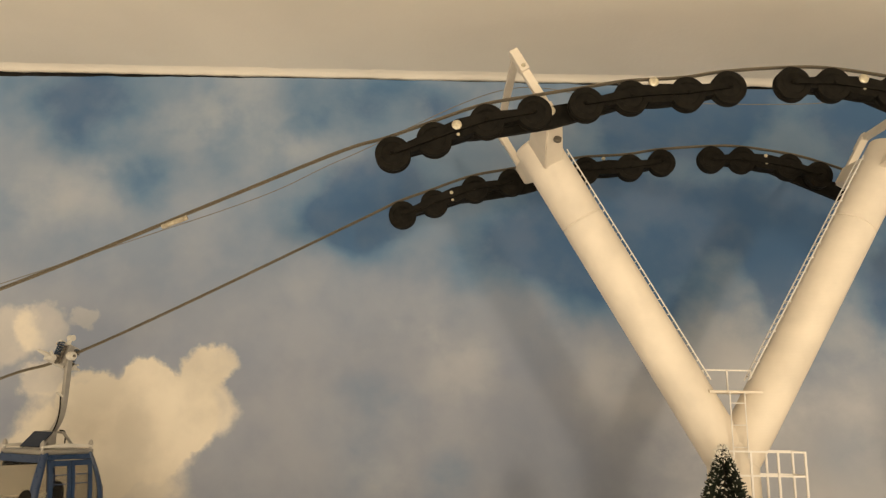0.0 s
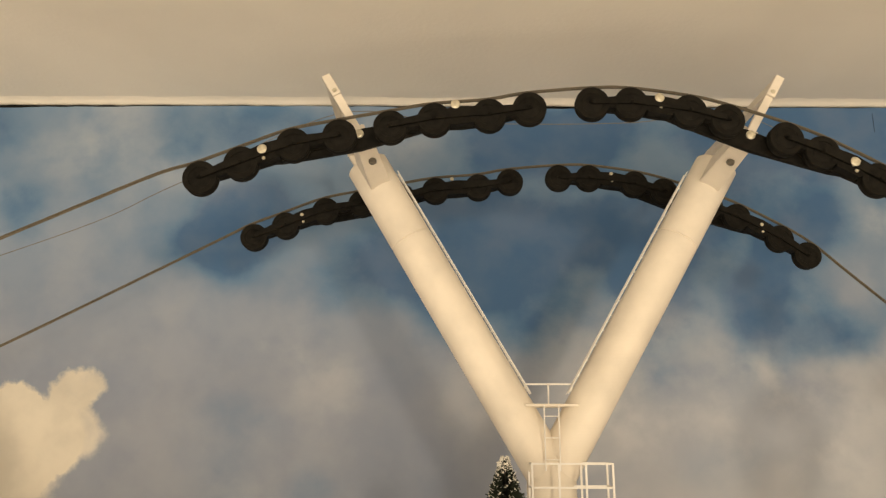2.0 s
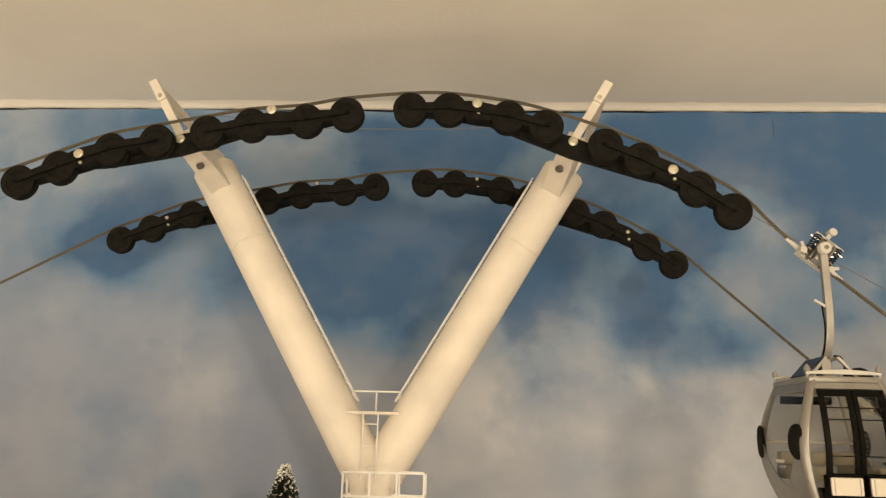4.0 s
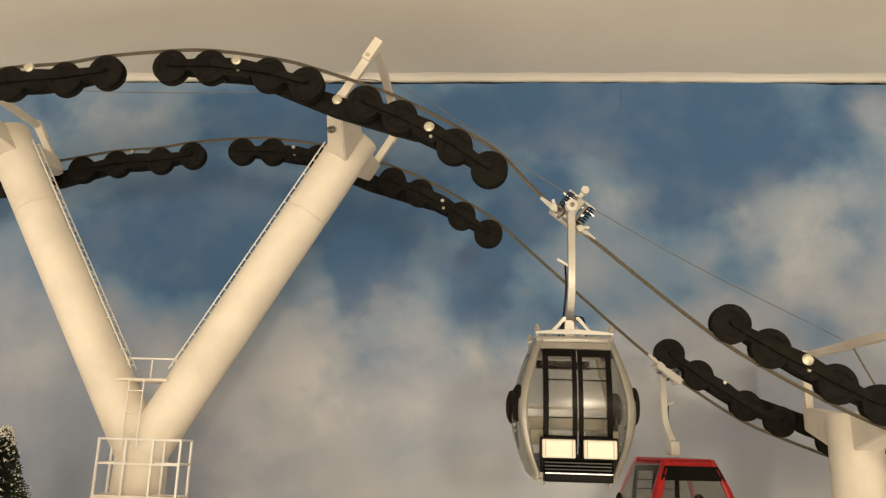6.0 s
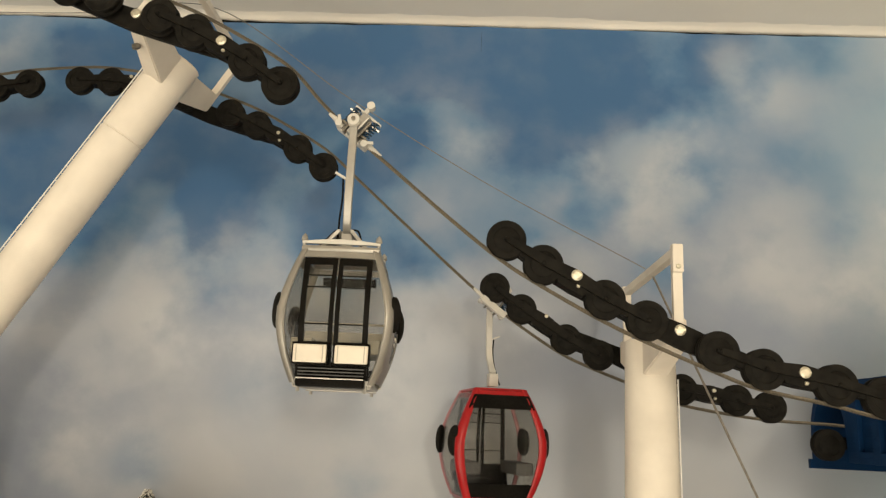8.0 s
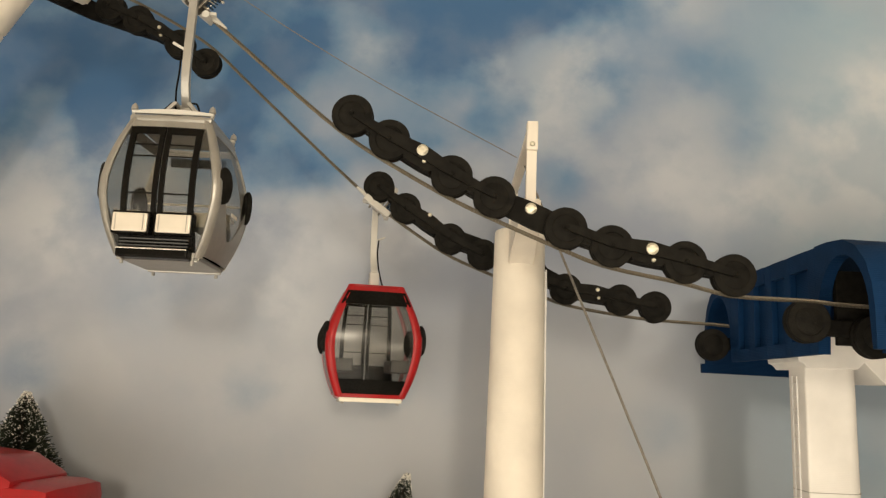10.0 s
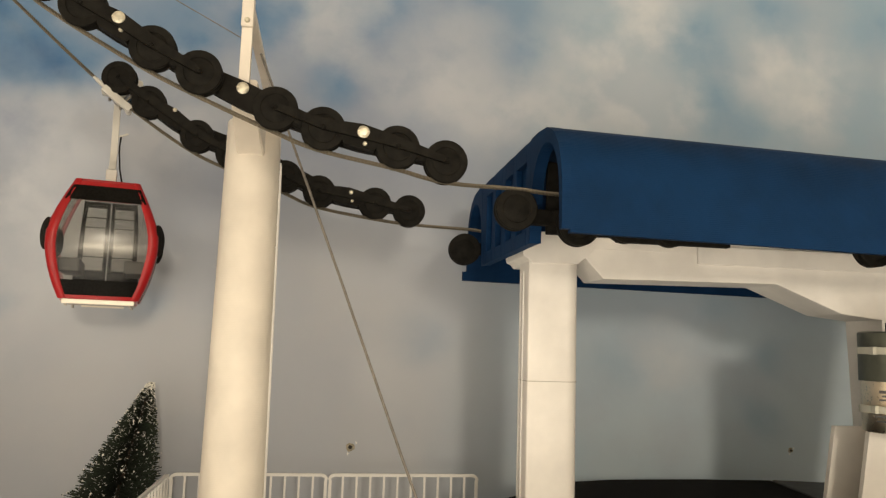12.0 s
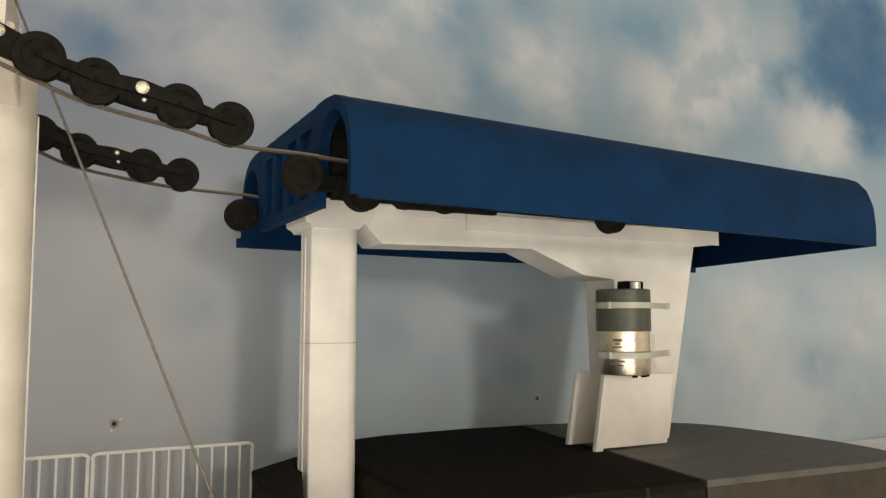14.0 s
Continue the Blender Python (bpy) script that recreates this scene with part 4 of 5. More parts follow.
            put("guide_wheel", SHEAVE, e, pose(x, Y_ROPE + BACK * lane + (0.022 if 0.7 < x < 0.72 else 0.0), z, 0, random.uniform(0, 360), 0) @ Matrix.Diagonal((1.0, 1.0, 1.0, 1)), "black guide wheel")
        part("guide_bar", box(bmesh.new(), (0.684, Y_ROPE + BACK * lane + 0.004, 0.168), (1.0, Y_ROPE + BACK * lane + 0.009, 0.176), 0.0008), BLACK, e)
    # black sheet stands in for the shade inside the arch
    part("guide_housing", box(bmesh.new(), (0.7080, 0.0125, 0.1640), (1.0600, 0.0160, 0.2010), 0.0006), BLACK, e, "black sheet added to darken the inside of the canopy")
    part("guide_strip", box(bmesh.new(), (0.7445, Y_ROPE + 0.0045, 0.1615), (0.8060, Y_ROPE + 0.0085, 0.1690), 0.0006), BLACK, e, "black strip under the canopy edge")
    part("cross_tie", box(bmesh.new(), (0.752, 0.01, 0.170), (0.766, 0.145, 0.1765), 0.0006), WHITE, e)
    part("cross_tie", box(bmesh.new(), (0.98, 0.01, 0.1695), (0.994, 0.145, 0.176), 0.0006), WHITE, e)
    return e


station()


def drive_motor():
    cx, cy, r = 0.9128, 0.030, 0.0174
    e = thing("drive_motor", pose(cx, cy, 0.0672), "olive and bright metal drive motor held by cable ties", "motor")
    z0, z1, z2 = 0.0, 0.0275, 0.0545
    bm = lathe(bmesh.new(), [(0, z0), (r * 0.92, z0), (r * 0.95, z0 + 0.0008), (r * 0.95, z1), (0, z1)], Matrix(), 48)
    can = part("can", bm, BRIGHT, e, "bright metal lower can", smooth=True)
    bm = lathe(bmesh.new(), [(0, z1), (r, z1), (r, z2 - 0.0008), (r - 0.0008, z2), (0, z2)], Matrix(), 48)
    part("gear_housing", bm, OLIVE, e, "olive gear housing", smooth=True)
    part("shaft", rod(bmesh.new(), (0.0040, -0.0075, z2), (0.0040, -0.0075, z2 + 0.0046), 0.0034, 20), CHROME, e, smooth=True)
    part("gear_plate", box(bmesh.new(), (0.0020, -0.0010, z2 + 0.0002), (0.0168, 0.0080, z2 + 0.0056), 0.0006), BLACK, e)
    for start, z, w, tall in ((-2.70, 0.0212, 0.0062, 0.0016), (-2.62, 0.0192, 0.0036, 0.0010), (-2.70, 0.0172, 0.0062, 0.0010), (-2.88, 0.0082, 0.0110, 0.0012), (-2.80, 0.0058, 0.0085, 0.0008)):
        bm = bmesh.new()
        n = 6
        for s in range(n):
            a0 = start + w / r * s / n
            a1 = start + w / r * (s + 1) / n
            q = r * 0.955
            vs = [bm.verts.new((q * math.cos(a), q * math.sin(a), zz)) for a, zz in ((a0, z), (a1, z), (a1, z + tall), (a0, z + tall))]
            bm.faces.new(vs)
        part("printed_mark", bm, PRINT_INK, can)
    # small black blocks for dark points and the shadow line below the can
    for k in range(4):
        a = -1.8 + 0.55 * k
        part("base_tab", box(bmesh.new(), (-0.0016, -0.001, -0.0014), (0.0016, 0.001, 0.0008), 0.0003, pose(r * 0.8 * math.cos(a), r * 0.8 * math.sin(a), 0)), BLACK, can)
    for z, off in ((0.044, 0.0), (0.0125, 0.001)):
        bm = bmesh.new()
        q = r + 0.0009
        pts = [(0.041, 0.004 + off, z)]
        pts += [(q * math.cos(a), q * math.sin(a), z) for a in [radians(v) for v in range(-28, -200, -6)]]
        tube(bm, pts, 0, 4, flat=(0.0019, 0.0006))
        part("cable_tie", bm, TIE, e, "milky nylon cable tie")
        part("tie_head", box(bmesh.new(), (0.0395, 0.0022 + off, z - 0.0021), (0.0425, 0.0060 + off, z + 0.0021), 0.0006), TIE, e)
        part("tie_head", box(bmesh.new(), (-r * 0.93 - 0.0026, -0.0085, z - 0.0022), (-r * 0.93 + 0.0004, -0.0050, z + 0.0022), 0.0006), TIE, e)
    tag = part("tie_tag", box(bmesh.new(), (0.0185, 0.0040, 0.0030), (0.0300, 0.0046, 0.0250), 0.0002), CLEAR, e, "clear plastic tag")
    tag.visible_shadow = False
    return e


drive_motor()


def platform(name, outline, zt, mat, label, seams):
    e = thing(name, pose(0, 0, 0), label, "platform", "station platforms")
    part("top", prism(bmesh.new(), outline, zt - 0.004, zt, "z", 0.0006), mat, e)
    part("edge", prism(bmesh.new(), [(0.9985 * (x - 0.9) + 0.9, 0.998 * y) for x, y in outline], Z_GROUND - 0.004, zt - 0.004, "z"), EDGE if mat is SLATE else FELT_EDGE_SHADED, e, "brown board edge")
    for x, y in seams:
        part("seam", box(bmesh.new(), (x - 0.0007, y - 0.0012, Z_GROUND), (x + 0.0007, y + 0.004, zt - 0.0002)), DARK_GAP, e)
    return e


platform("platform_felt", [(0.6850, 0.0770), (0.6825, 0.0520), (0.6830, 0.0030), (0.6925, 0.0030), (0.7090, 0.0600), (0.7100, 0.0795), (0.7440, 0.0795), (0.7440, -0.0505), (0.7900, -0.0520), (0.8905, -0.0580), (0.9205, 0.1645), (0.870, 0.168), (0.802, 0.165), (0.770, 0.156), (0.717, 0.107)], 0.018, FELT, "black felt-covered platform under the station", [(0.852, -0.0565)])
arc = [(p.x, p.y) for p in smooth_line([(1.020, -0.0660, 0), (1.050, -0.0600, 0), (1.0650, -0.0420, 0), (1.0700, 0.0, 0), (1.0670, 0.050, 0), (1.056, 0.098, 0), (1.034, 0.124, 0), (1.0, 0.144, 0), (0.9225, 0.1652, 0)], 0.008)]
platform("platform_board", [(0.8920, -0.0582), (0.960, -0.0615)] + arc, 0.0182, SLATE, "dark grey rounded board behind the drive", [])

# ---------------------------------------------------------------- fence
def fence(x0, x1, y, turn, label):
    e = thing("fence", pose(x0, y, Z_GROUND, 0, 0, turn), label, "fence", "white model fences")
    w, h = x1 - x0, 0.0165 - Z_GROUND
    r = 0.004
    loop = [(0.0008, 0, 0.004), (0.0008, 0, h - r)] + [(r - r * math.cos(a), 0, h - r + r * math.sin(a)) for a in (0.4, 0.8, 1.2)] + [(r, 0, h), (w - r, 0, h)]
    loop += [(w - r + r * math.sin(a), 0, h - r + r * math.cos(a)) for a in (0.4, 0.8, 1.2)] + [(w - 0.0008, 0, h - r), (w - 0.0008, 0, 0.004)]
    part("frame", tube(bmesh.new(), loop, 0, 4, flat=(0.0010, 0.0009)), WHITE_RAIL, e)
    part("lower_rail", bar(bmesh.new(), (0.001, 0, 0.006), (w - 0.001, 0, 0.006), 0.0018, 0.0018), WHITE_RAIL, e)
    n = round(w / 0.0094)
    for k in range(1, n):
        part("picket", bar(bmesh.new(), (w * k / n, 0, 0.006), (w * k / n, 0, h), 0.0014, 0.0014), WHITE_RAIL, e)
    for x in (0.004, w - 0.004):
        bm = prism(bmesh.new(), [(x - 0.009, 0.0), (x + 0.009, 0.0), (x + 0.0012, 0.013), (x - 0.0012, 0.013)], -0.0012, 0.0012)
        part("foot", bm, WHITE_RAIL, e)


fence(0.6085, 0.7115, 0.186, 0, "white plastic fence panel with slim pickets")
fence(0.5045, 0.6070, 0.186, 0, "white plastic fence panel with slim pickets")
fence(0.5030, 0.6040, 0.0840, 90, "white plastic fence panel turned towards the front")

# ---------------------------------------------------------------- trees
def brush_tree(x, y, z_top, radius, lean, seed, label, snow):
    """A bottle-brush tree: bristles round a wire stem, tips flocked white."""
    rnd = random.Random(seed)
    base = snow_height(x)
    h = z_top - base
    e = thing("tree", pose(x - lean[0], y - lean[1], base - 0.002), label, "tree", "model fir trees")
    top = Vector((lean[0], lean[1], h))
    part("trunk", rod(bmesh.new(), (0, 0, -0.004), top, 0.0016, 7, 0.0005), BARK, e)
    verts, faces, sv, sf = [], [], [], []
    n = int(2600 + 42000 * h)
    for k in range(n):
        t = rnd.random() ** 0.8
        r = radius * (1 - t) ** 0.92 * rnd.uniform(0.62, 1.06) + 0.0016
        a = rnd.uniform(0, 2 * math.pi)
        p = top * (0.06 + 0.94 * t)
        d = Vector((math.cos(a), math.sin(a), rnd.uniform(-0.05, 0.32)))
        q = p + d * r
        s = Vector((-math.sin(a), math.cos(a), 0)) * 0.00030
        m = p.lerp(q, 0.25)
        up = Vector((0, 0, 0.00026))
        i = len(verts)
        verts += [m - s, m + s, q + s * 0.8, q - s * 0.8, m - up, m + up, q + up, q - up]
        faces += [(i, i + 1, i + 2, i + 3), (i + 4, i + 5, i + 6, i + 7)]
        if rnd.random() < snow + 0.5 * max(0, t - 0.93) / 0.07:
            c = p.lerp(q, rnd.uniform(0.86, 1.03))
            g = rnd.uniform(0.00025, 0.00075)
            j = len(sv)
            e1 = Vector((rnd.uniform(-1, 1), rnd.uniform(-1, 1), rnd.uniform(-1, 1))).normalized() * g * 1.6
            e2 = Vector((rnd.uniform(-1, 1), rnd.uniform(-1, 1), rnd.uniform(-1, 1))).normalized() * g
            sv += [c - e1 - e2, c + e1 - e2, c + e1 + e2, c + d * g]
            sf += [(j, j + 1, j + 2), (j, j + 1, j + 3), (j + 1, j + 2, j + 3), (j, j + 2, j + 3)]
    me = bpy.data.meshes.new("bristles")
    me.from_pydata([tuple(v) for v in verts], [], faces)
    part("bristles", me, NEEDLE, e)
    me = bpy.data.meshes.new("flock")
    me.from_pydata([tuple(v) for v in sv], [], sf)
    part("flock", me, FLOCK, e, "white snow flock on the tips")
    return e


brush_tree(0.086, -0.008, 0.2075, 0.060, (0.0, 0.0), 3, "dark green bottle-brush fir with sparse white flock", 0.16)
brush_tree(0.223, 0.172, 0.1215, 0.066, (0.0, 0.0), 4, "dark green bottle-brush fir heavily flocked white", 0.34)
brush_tree(0.4915, 0.168, 0.0785, 0.036, (0.026, 0.0), 5, "leaning dark green bottle-brush fir with white tip", 0.22)
brush_tree(0.348, 0.115, 0.060, 0.022, (0.0, 0.0), 6, "small bottle-brush fir white with flock", 0.6)


# ---------------------------------------------------------------- snow groomer
def groomer():
    e = thing("snow_groomer", pose(0.246, 0.105, Z_GROUND + 0.0095, 0, 0, -8), "red model snow groomer on black tracks", "vehicle")
    part("body", box(bmesh.new(), (-0.055, -0.030, 0.014), (0.062, 0.030, 0.052), 0.006), RED, e, smooth=True)
    part("engine_cover", box(bmesh.new(), (-0.004, -0.029, 0.050), (0.058, 0.029, 0.097), 0.010), RED, e, smooth=True)
    bm = prism(bmesh.new(), [(-0.050, 0.050), (0.030, 0.050), (0.033, 0.099), (0.010, 0.110), (-0.034, 0.113)], -0.027, 0.027, "y", 0.005)
    part("cab", bm, RED, e, smooth=True)
    part("cab_window", prism(bmesh.new(), [(-0.042, 0.064), (-0.006, 0.064), (0.002, 0.100), (-0.032, 0.102)], -0.0268, -0.0258), BLACK_GLOSS, e)
    part("vent", box(bmesh.new(), (0.020, -0.0290, 0.070), (0.052, -0.0278, 0.074)), BLACK, e)
    for s in (-1, 1):
        bm = capsule(bmesh.new(), (-0.048, 0.0045), (0.052, 0.0045), 0.028, s * 0.034 - 0.011, s * 0.034 + 0.011)
        part("track", bm, BLACK, e)
    bm = rod(bmesh.new(), (0.062, 0, 0.040), (0.083, 0, 0.084), 0.0024, 10)
    arm = part("arm", bm, SILVER, e)
    part("roller", rod(bmesh.new(), (0.080, -0.004, 0.0845), (0.080, 0.004, 0.0845), 0.0028, 14), BLACK, arm)
    part("roller", rod(bmesh.new(), (0.089, -0.004, 0.0815), (0.089, 0.004, 0.0815), 0.0032, 14), BLACK, arm)
    return e


groomer()


# ---------------------------------------------------------------- gondolas
LEVELS = [(-0.0680, 0.0188, 0.0225), (-0.0720, 0.0205, 0.0236), (-0.0780, 0.0227, 0.0250), (-0.0840, 0.0246, 0.0262), (-0.0910, 0.0265, 0.0272), (-0.0990, 0.0279, 0.0278),
          (-0.1060, 0.0280, 0.0275), (-0.1120, 0.0272, 0.0268), (-0.1190, 0.0256, 0.0256), (-0.1250, 0.0238, 0.0240), (-0.1300, 0.0219, 0.0226), (-0.1345, 0.0199, 0.0212)]


def level(z):
    for a, b in zip(LEVELS, LEVELS[1:]):
        if b[0] <= z <= a[0]:
            t = (z - a[0]) / (b[0] - a[0])
            return a[1] + (b[1] - a[1]) * t, a[2] + (b[2] - a[2]) * t
    return LEVELS[-1][1:] if z < -0.1 else LEVELS[0][1:]


def skin(bm, u0, u1, z0, z1, lift, thick, side, n=14, cut=None):
    """A curved slab on one face of the cabin: side y-, y+, x-, x+; u runs across the face; cut gives the upper edge at u from 0 to 1."""
    outer, inner = [], []
    cols = 10 if cut or abs(u1) > 1 else 2
    for j in range(cols + 1):
        f = j / cols
        zt = cut(f) if cut else z1
        ro, ri = [], []
        for i in range(n + 1):
            z = z0 + (zt - z0) * i / n
            a, b = level(z)
            if side[0] == "y":
                s = -1 if side[1] == "-" else 1
                x = (u0 + (u1 - u0) * f) if abs(u1) <= 1 else a * (2 * f - 1) * 0.97
                bulge = 0.0012 * (1 - (x / a) ** 2)
                ro.append((x, s * (b + bulge + lift), z))
                ri.append((x, s * (b + bulge + lift - thick), z))
            else:
                s = -1 if side[1] == "-" else 1
                y = b * (2 * f - 1) * 0.97
                bulge = 0.0012 * (1 - (y / b) ** 2)
                ro.append((s * (a + bulge + lift), y, z))
                ri.append((s * (a + bulge + lift - thick), y, z))
        outer.append([bm.verts.new(p) for p in ro])
        inner.append([bm.verts.new(p) for p in ri])
    fs = []
    for g in (outer, inner):
        for j in range(cols):
            for i in range(n):
                fs.append(bm.faces.new((g[j][i], g[j + 1][i], g[j + 1][i + 1], g[j][i + 1])))
    for j in range(cols):
        for i in (0, n):
            fs.append(bm.faces.new((outer[j][i], outer[j + 1][i], inner[j + 1][i], inner[j][i])))
    for j in (0, cols):
        for i in range(n):
            fs.append(bm.faces.new((outer[j][i], outer[j][i + 1], inner[j][i + 1], inner[j][i])))
    bmesh.ops.recalc_face_normals(bm, faces=fs)
    return bm


def coil(bm, base, height, r, turns, wire):
    pts = []
    for k in range(turns * 10 + 1):
        a = 2 * math.pi * k / 10
        pts.append((base[0] + r * math.cos(a), base[1] + r * math.sin(a), base[2] + height * k / (turns * 10)))
    return tube(bm, pts, wire, 5)


def gondola(m, slope, paint, panel, label, rib=0.0036, size=1.0, hang=1.0, door_paint=None):
    """A cabin that hangs from a rope; its origin is the grip on the rope, its doors face -y. size: of the cabin; hang: of the arm."""
    e = thing("gondola", m, label, "gondola", "ropeway gondolas")
    fr, door_paint = paint, door_paint or BLACK_GLOSS
    plain = paint is RED
    # corner ribs, roof and floor
    for sx in (-1, 1):
        for sy in (-1, 1):
            bm, rings = bmesh.new(), []
            for i in range(25):
                z = -0.0676 - 0.0672 * i / 24
                a, b = level(z)
                w = (0.0016 if plain and sy < 0 else rib) * (0.75 + 0.25 * math.sin(math.pi * i / 24))
                sect = [(a - w, b - 0.0006), (a - w, b + 0.0008), (a - w * 0.75, b + 0.0013), (a - 0.0012, b + 0.0011), (a + 0.0003, b + 0.0003), (a + 0.0010, b - 0.0012), (a + 0.0011, b - w * 0.55), (a + 0.0007, b - w * 0.8), (a - 0.0006, b - w * 0.8)]
                rings.append([bm.verts.new((sx * p, sy * q, z)) for p, q in sect])
            for g, h in zip(rings, rings[1:]):
                for j in range(9):
                    bm.faces.new((g[j], g[(j + 1) % 9], h[(j + 1) % 9], h[j]))
            bm.faces.new(rings[0])
            bm.faces.new(rings[-1])
            bmesh.ops.recalc_face_normals(bm, faces=bm.faces[:])
            part("corner_rib", bm, panel if plain and sy < 0 else fr, e, smooth=True)
    rx, ry, rt = (0.0188, 0.0222, -0.0672) if plain else (0.0200, 0.0235, -0.0655)
    bm = prism(bmesh.new(), [(-rx, -ry), (rx, -ry), (rx, ry), (-rx, ry)], -0.0690, rt, "z", 0.0008 if plain else 0.0015)
    part("roof", bm, paint if paint is RED else BODY, e, smooth=True)
    part("floor_pan", prism(bmesh.new(), [(-0.0198, -0.0205), (0.0198, -0.0205), (0.0198, 0.0205), (-0.0198, 0.0205)], -0.1362, -0.1335, "z", 0.0008), panel, e)
    for sy in (-1, 1):
        part("floor_bar", rod(bmesh.new(), (-0.019, sy * 0.0205, -0.1362), (0.019, sy * 0.0205, -0.1362), 0.0008, 8), SILVER, e)
    # end faces: window above, painted sweep below
    for s in "-+":
        g = part("end_window", skin(bmesh.new(), -2, 2, -0.1330, -0.0700, 0.0002, 0.0006, "x" + s), SMOKE, e, "smoked end window", smooth=True)
        g.visible_shadow = False
        sweep = (lambda f: -0.0930 - 0.030 * math.sin(math.pi * min(1, f * 0.86 + 0.08)) ** 1.5 + 0.001 * f) if s == "-" else (lambda f: -0.0930 - 0.030 * math.sin(math.pi * min(1, (1 - f) * 0.86 + 0.08)) ** 1.5)
        if not plain:
            part("end_panel", skin(bmesh.new(), -2, 2, -0.1335, -0.10, 0.0006, 0.0006, "x" + s, cut=sweep), panel, e, smooth=True)
        if not plain:
            part("end_head", skin(bmesh.new(), -2, 2, -0.0738, -0.0690, 0.0006, 0.0006, "x" + s), fr, e, smooth=True)
        sg = -1 if s == "-" else 1
        for k, (zz, wd) in enumerate(() if plain else ((-0.1100, 0.010), (-0.1128, 0.007))):
            a, b = level(zz)
            part("lettering_bar", box(bmesh.new(), (sg * (a + 0.0016) - 0.0002, -0.006, zz - 0.0008), (sg * (a + 0.0016) + 0.0002, -0.006 + wd, zz + 0.0008)), CREAM if k == 0 else SILVER, e)
    # side faces
    for s in "-+":
        sg = -1 if s == "-" else 1
        g = part("side_window", skin(bmesh.new(), -2, 2, -0.1330, -0.0700, 0.0000, 0.0006, "y" + s), SMOKE, e, "smoked side window", smooth=True)
        g.visible_shadow = False
        part("side_sill", skin(bmesh.new(), -0.0180 if sg < 0 else -2, 0.0180 if sg < 0 else 2, -0.1338, -0.1245, 0.0005, 0.0008, "y" + s), BLACK_GLOSS, e, smooth=True)
        part("side_foot", skin(bmesh.new(), -2, 2, -0.1350, -0.1328, 0.0007, 0.0010, "y" + s), fr, e, smooth=True)
        part("side_head", skin(bmesh.new(), -2, 2, -0.0722, -0.0690, 0.0005, 0.0008, "y" + s), fr, e, smooth=True)
    for sx in (-1, 1):
        x0, x1 = (0.0004, 0.0170) if sx > 0 else (-0.0170, -0.0004)
        bm = bmesh.new()
        skin(bm, x0, x0 + (0.0022 if sx > 0 else 0.0027), -0.1300, -0.0728, 0.0016, 0.0016, "y-")
        skin(bm, x1 - (0.0027 if sx > 0 else 0.0022), x1, -0.1300, -0.0728, 0.0016, 0.0016, "y-")
        skin(bm, x0 + 0.0022, x1 - 0.0022, -0.0764, -0.0728, 0.0015, 0.0014, "y-", 4)
        skin(bm, x0 + 0.0022, x1 - 0.0022, -0.1300, -0.1150, 0.0015, 0.0014, "y-", 6)
        door = part("door", bm, door_paint, e, "framed sliding door", smooth=True)
        for zz in (-0.0822, -0.0882, -0.1065):
            part("door_bar", skin(bmesh.new(), x0 + 0.0022, x1 - 0.0022, zz - 0.0003, zz + 0.0003, 0.0018, 0.0008, "y-", 2), door_paint, door)
        g = part("door_pane", skin(bmesh.new(), x0 + 0.0021, x1 - 0.0021, -0.1152, -0.0772, 0.0009, 0.0005, "y-"), CLEAR, door, "clear door pane", smooth=True)
        g.visible_shadow = False
        xi, xo = (0.0019, 0.0180) if sx > 0 else (-0.0180, -0.0019)
        part("ski_rack", box(bmesh.new(), (xi - 0.0007, -0.0326, -0.1263), (xo + 0.0007, -0.0268, -0.1157), 0.0006), BLACK_GLOSS, door, "black ski rack")
        part("ski_box", box(bmesh.new(), (xi, -0.0338, -0.1256), (xo, -0.0320, -0.1168), 0.0008), CREAM, door, "cream ski box")
        for xx in (xi + 0.0016, xo - 0.0018):
            part("box_groove", box(bmesh.new(), (xx - 0.0002, -0.0340, -0.1250), (xx + 0.0002, -0.0337, -0.1174)), JOINT, door)
    for k in range(3):
        zz = -0.1278 - 0.0016 * k
        part("louvre", box(bmesh.new(), (-0.0160, -0.0282, zz - 0.0003), (0.0160, -0.0268, zz + 0.0003), 0.0001), SEAT, e)
    part("step", box(bmesh.new(), (-0.0166, -0.0300, -0.1368), (0.0166, -0.0205, -0.1322), 0.0010), BLACK_GLOSS, e, "black gloss step")
    part("step_tread", box(bmesh.new(), (-0.0162, -0.0303, -0.1330), (0.0162, -0.0298, -0.1324), 0.0001), CHROME, e)
    part("back_rail", skin(bmesh.new(), *((-2, 2, -0.0800, -0.0715) if plain else (-0.0150, 0.0150, -0.0780, -0.0735)), 0.0010, 0.0012, "y+"), BLACK_GLOSS, e)
    # seats
    for sx in (-1, 1):
        part("bench", box(bmesh.new(), (sx * 0.0170 - 0.0055, -0.018, -0.1195), (sx * 0.0170 + 0.0055, 0.020, -0.1120), 0.001), SEAT if plain else BENCH, e)
    # pale block and thin pale rod across the far side
    if not plain:
        part("bench_back", box(bmesh.new(), (-0.0215, 0.0150, -0.1118), (0.0215, 0.0215, -0.1050), 0.001), BENCH, e, "pale block along the far side")
        part("hand_rail", rod(bmesh.new(), (-0.0245, 0.0238, -0.0995), (0.0245, 0.0238, -0.0995), 0.0006, 8), CREAM, e, "thin pale rod inside the cabin")
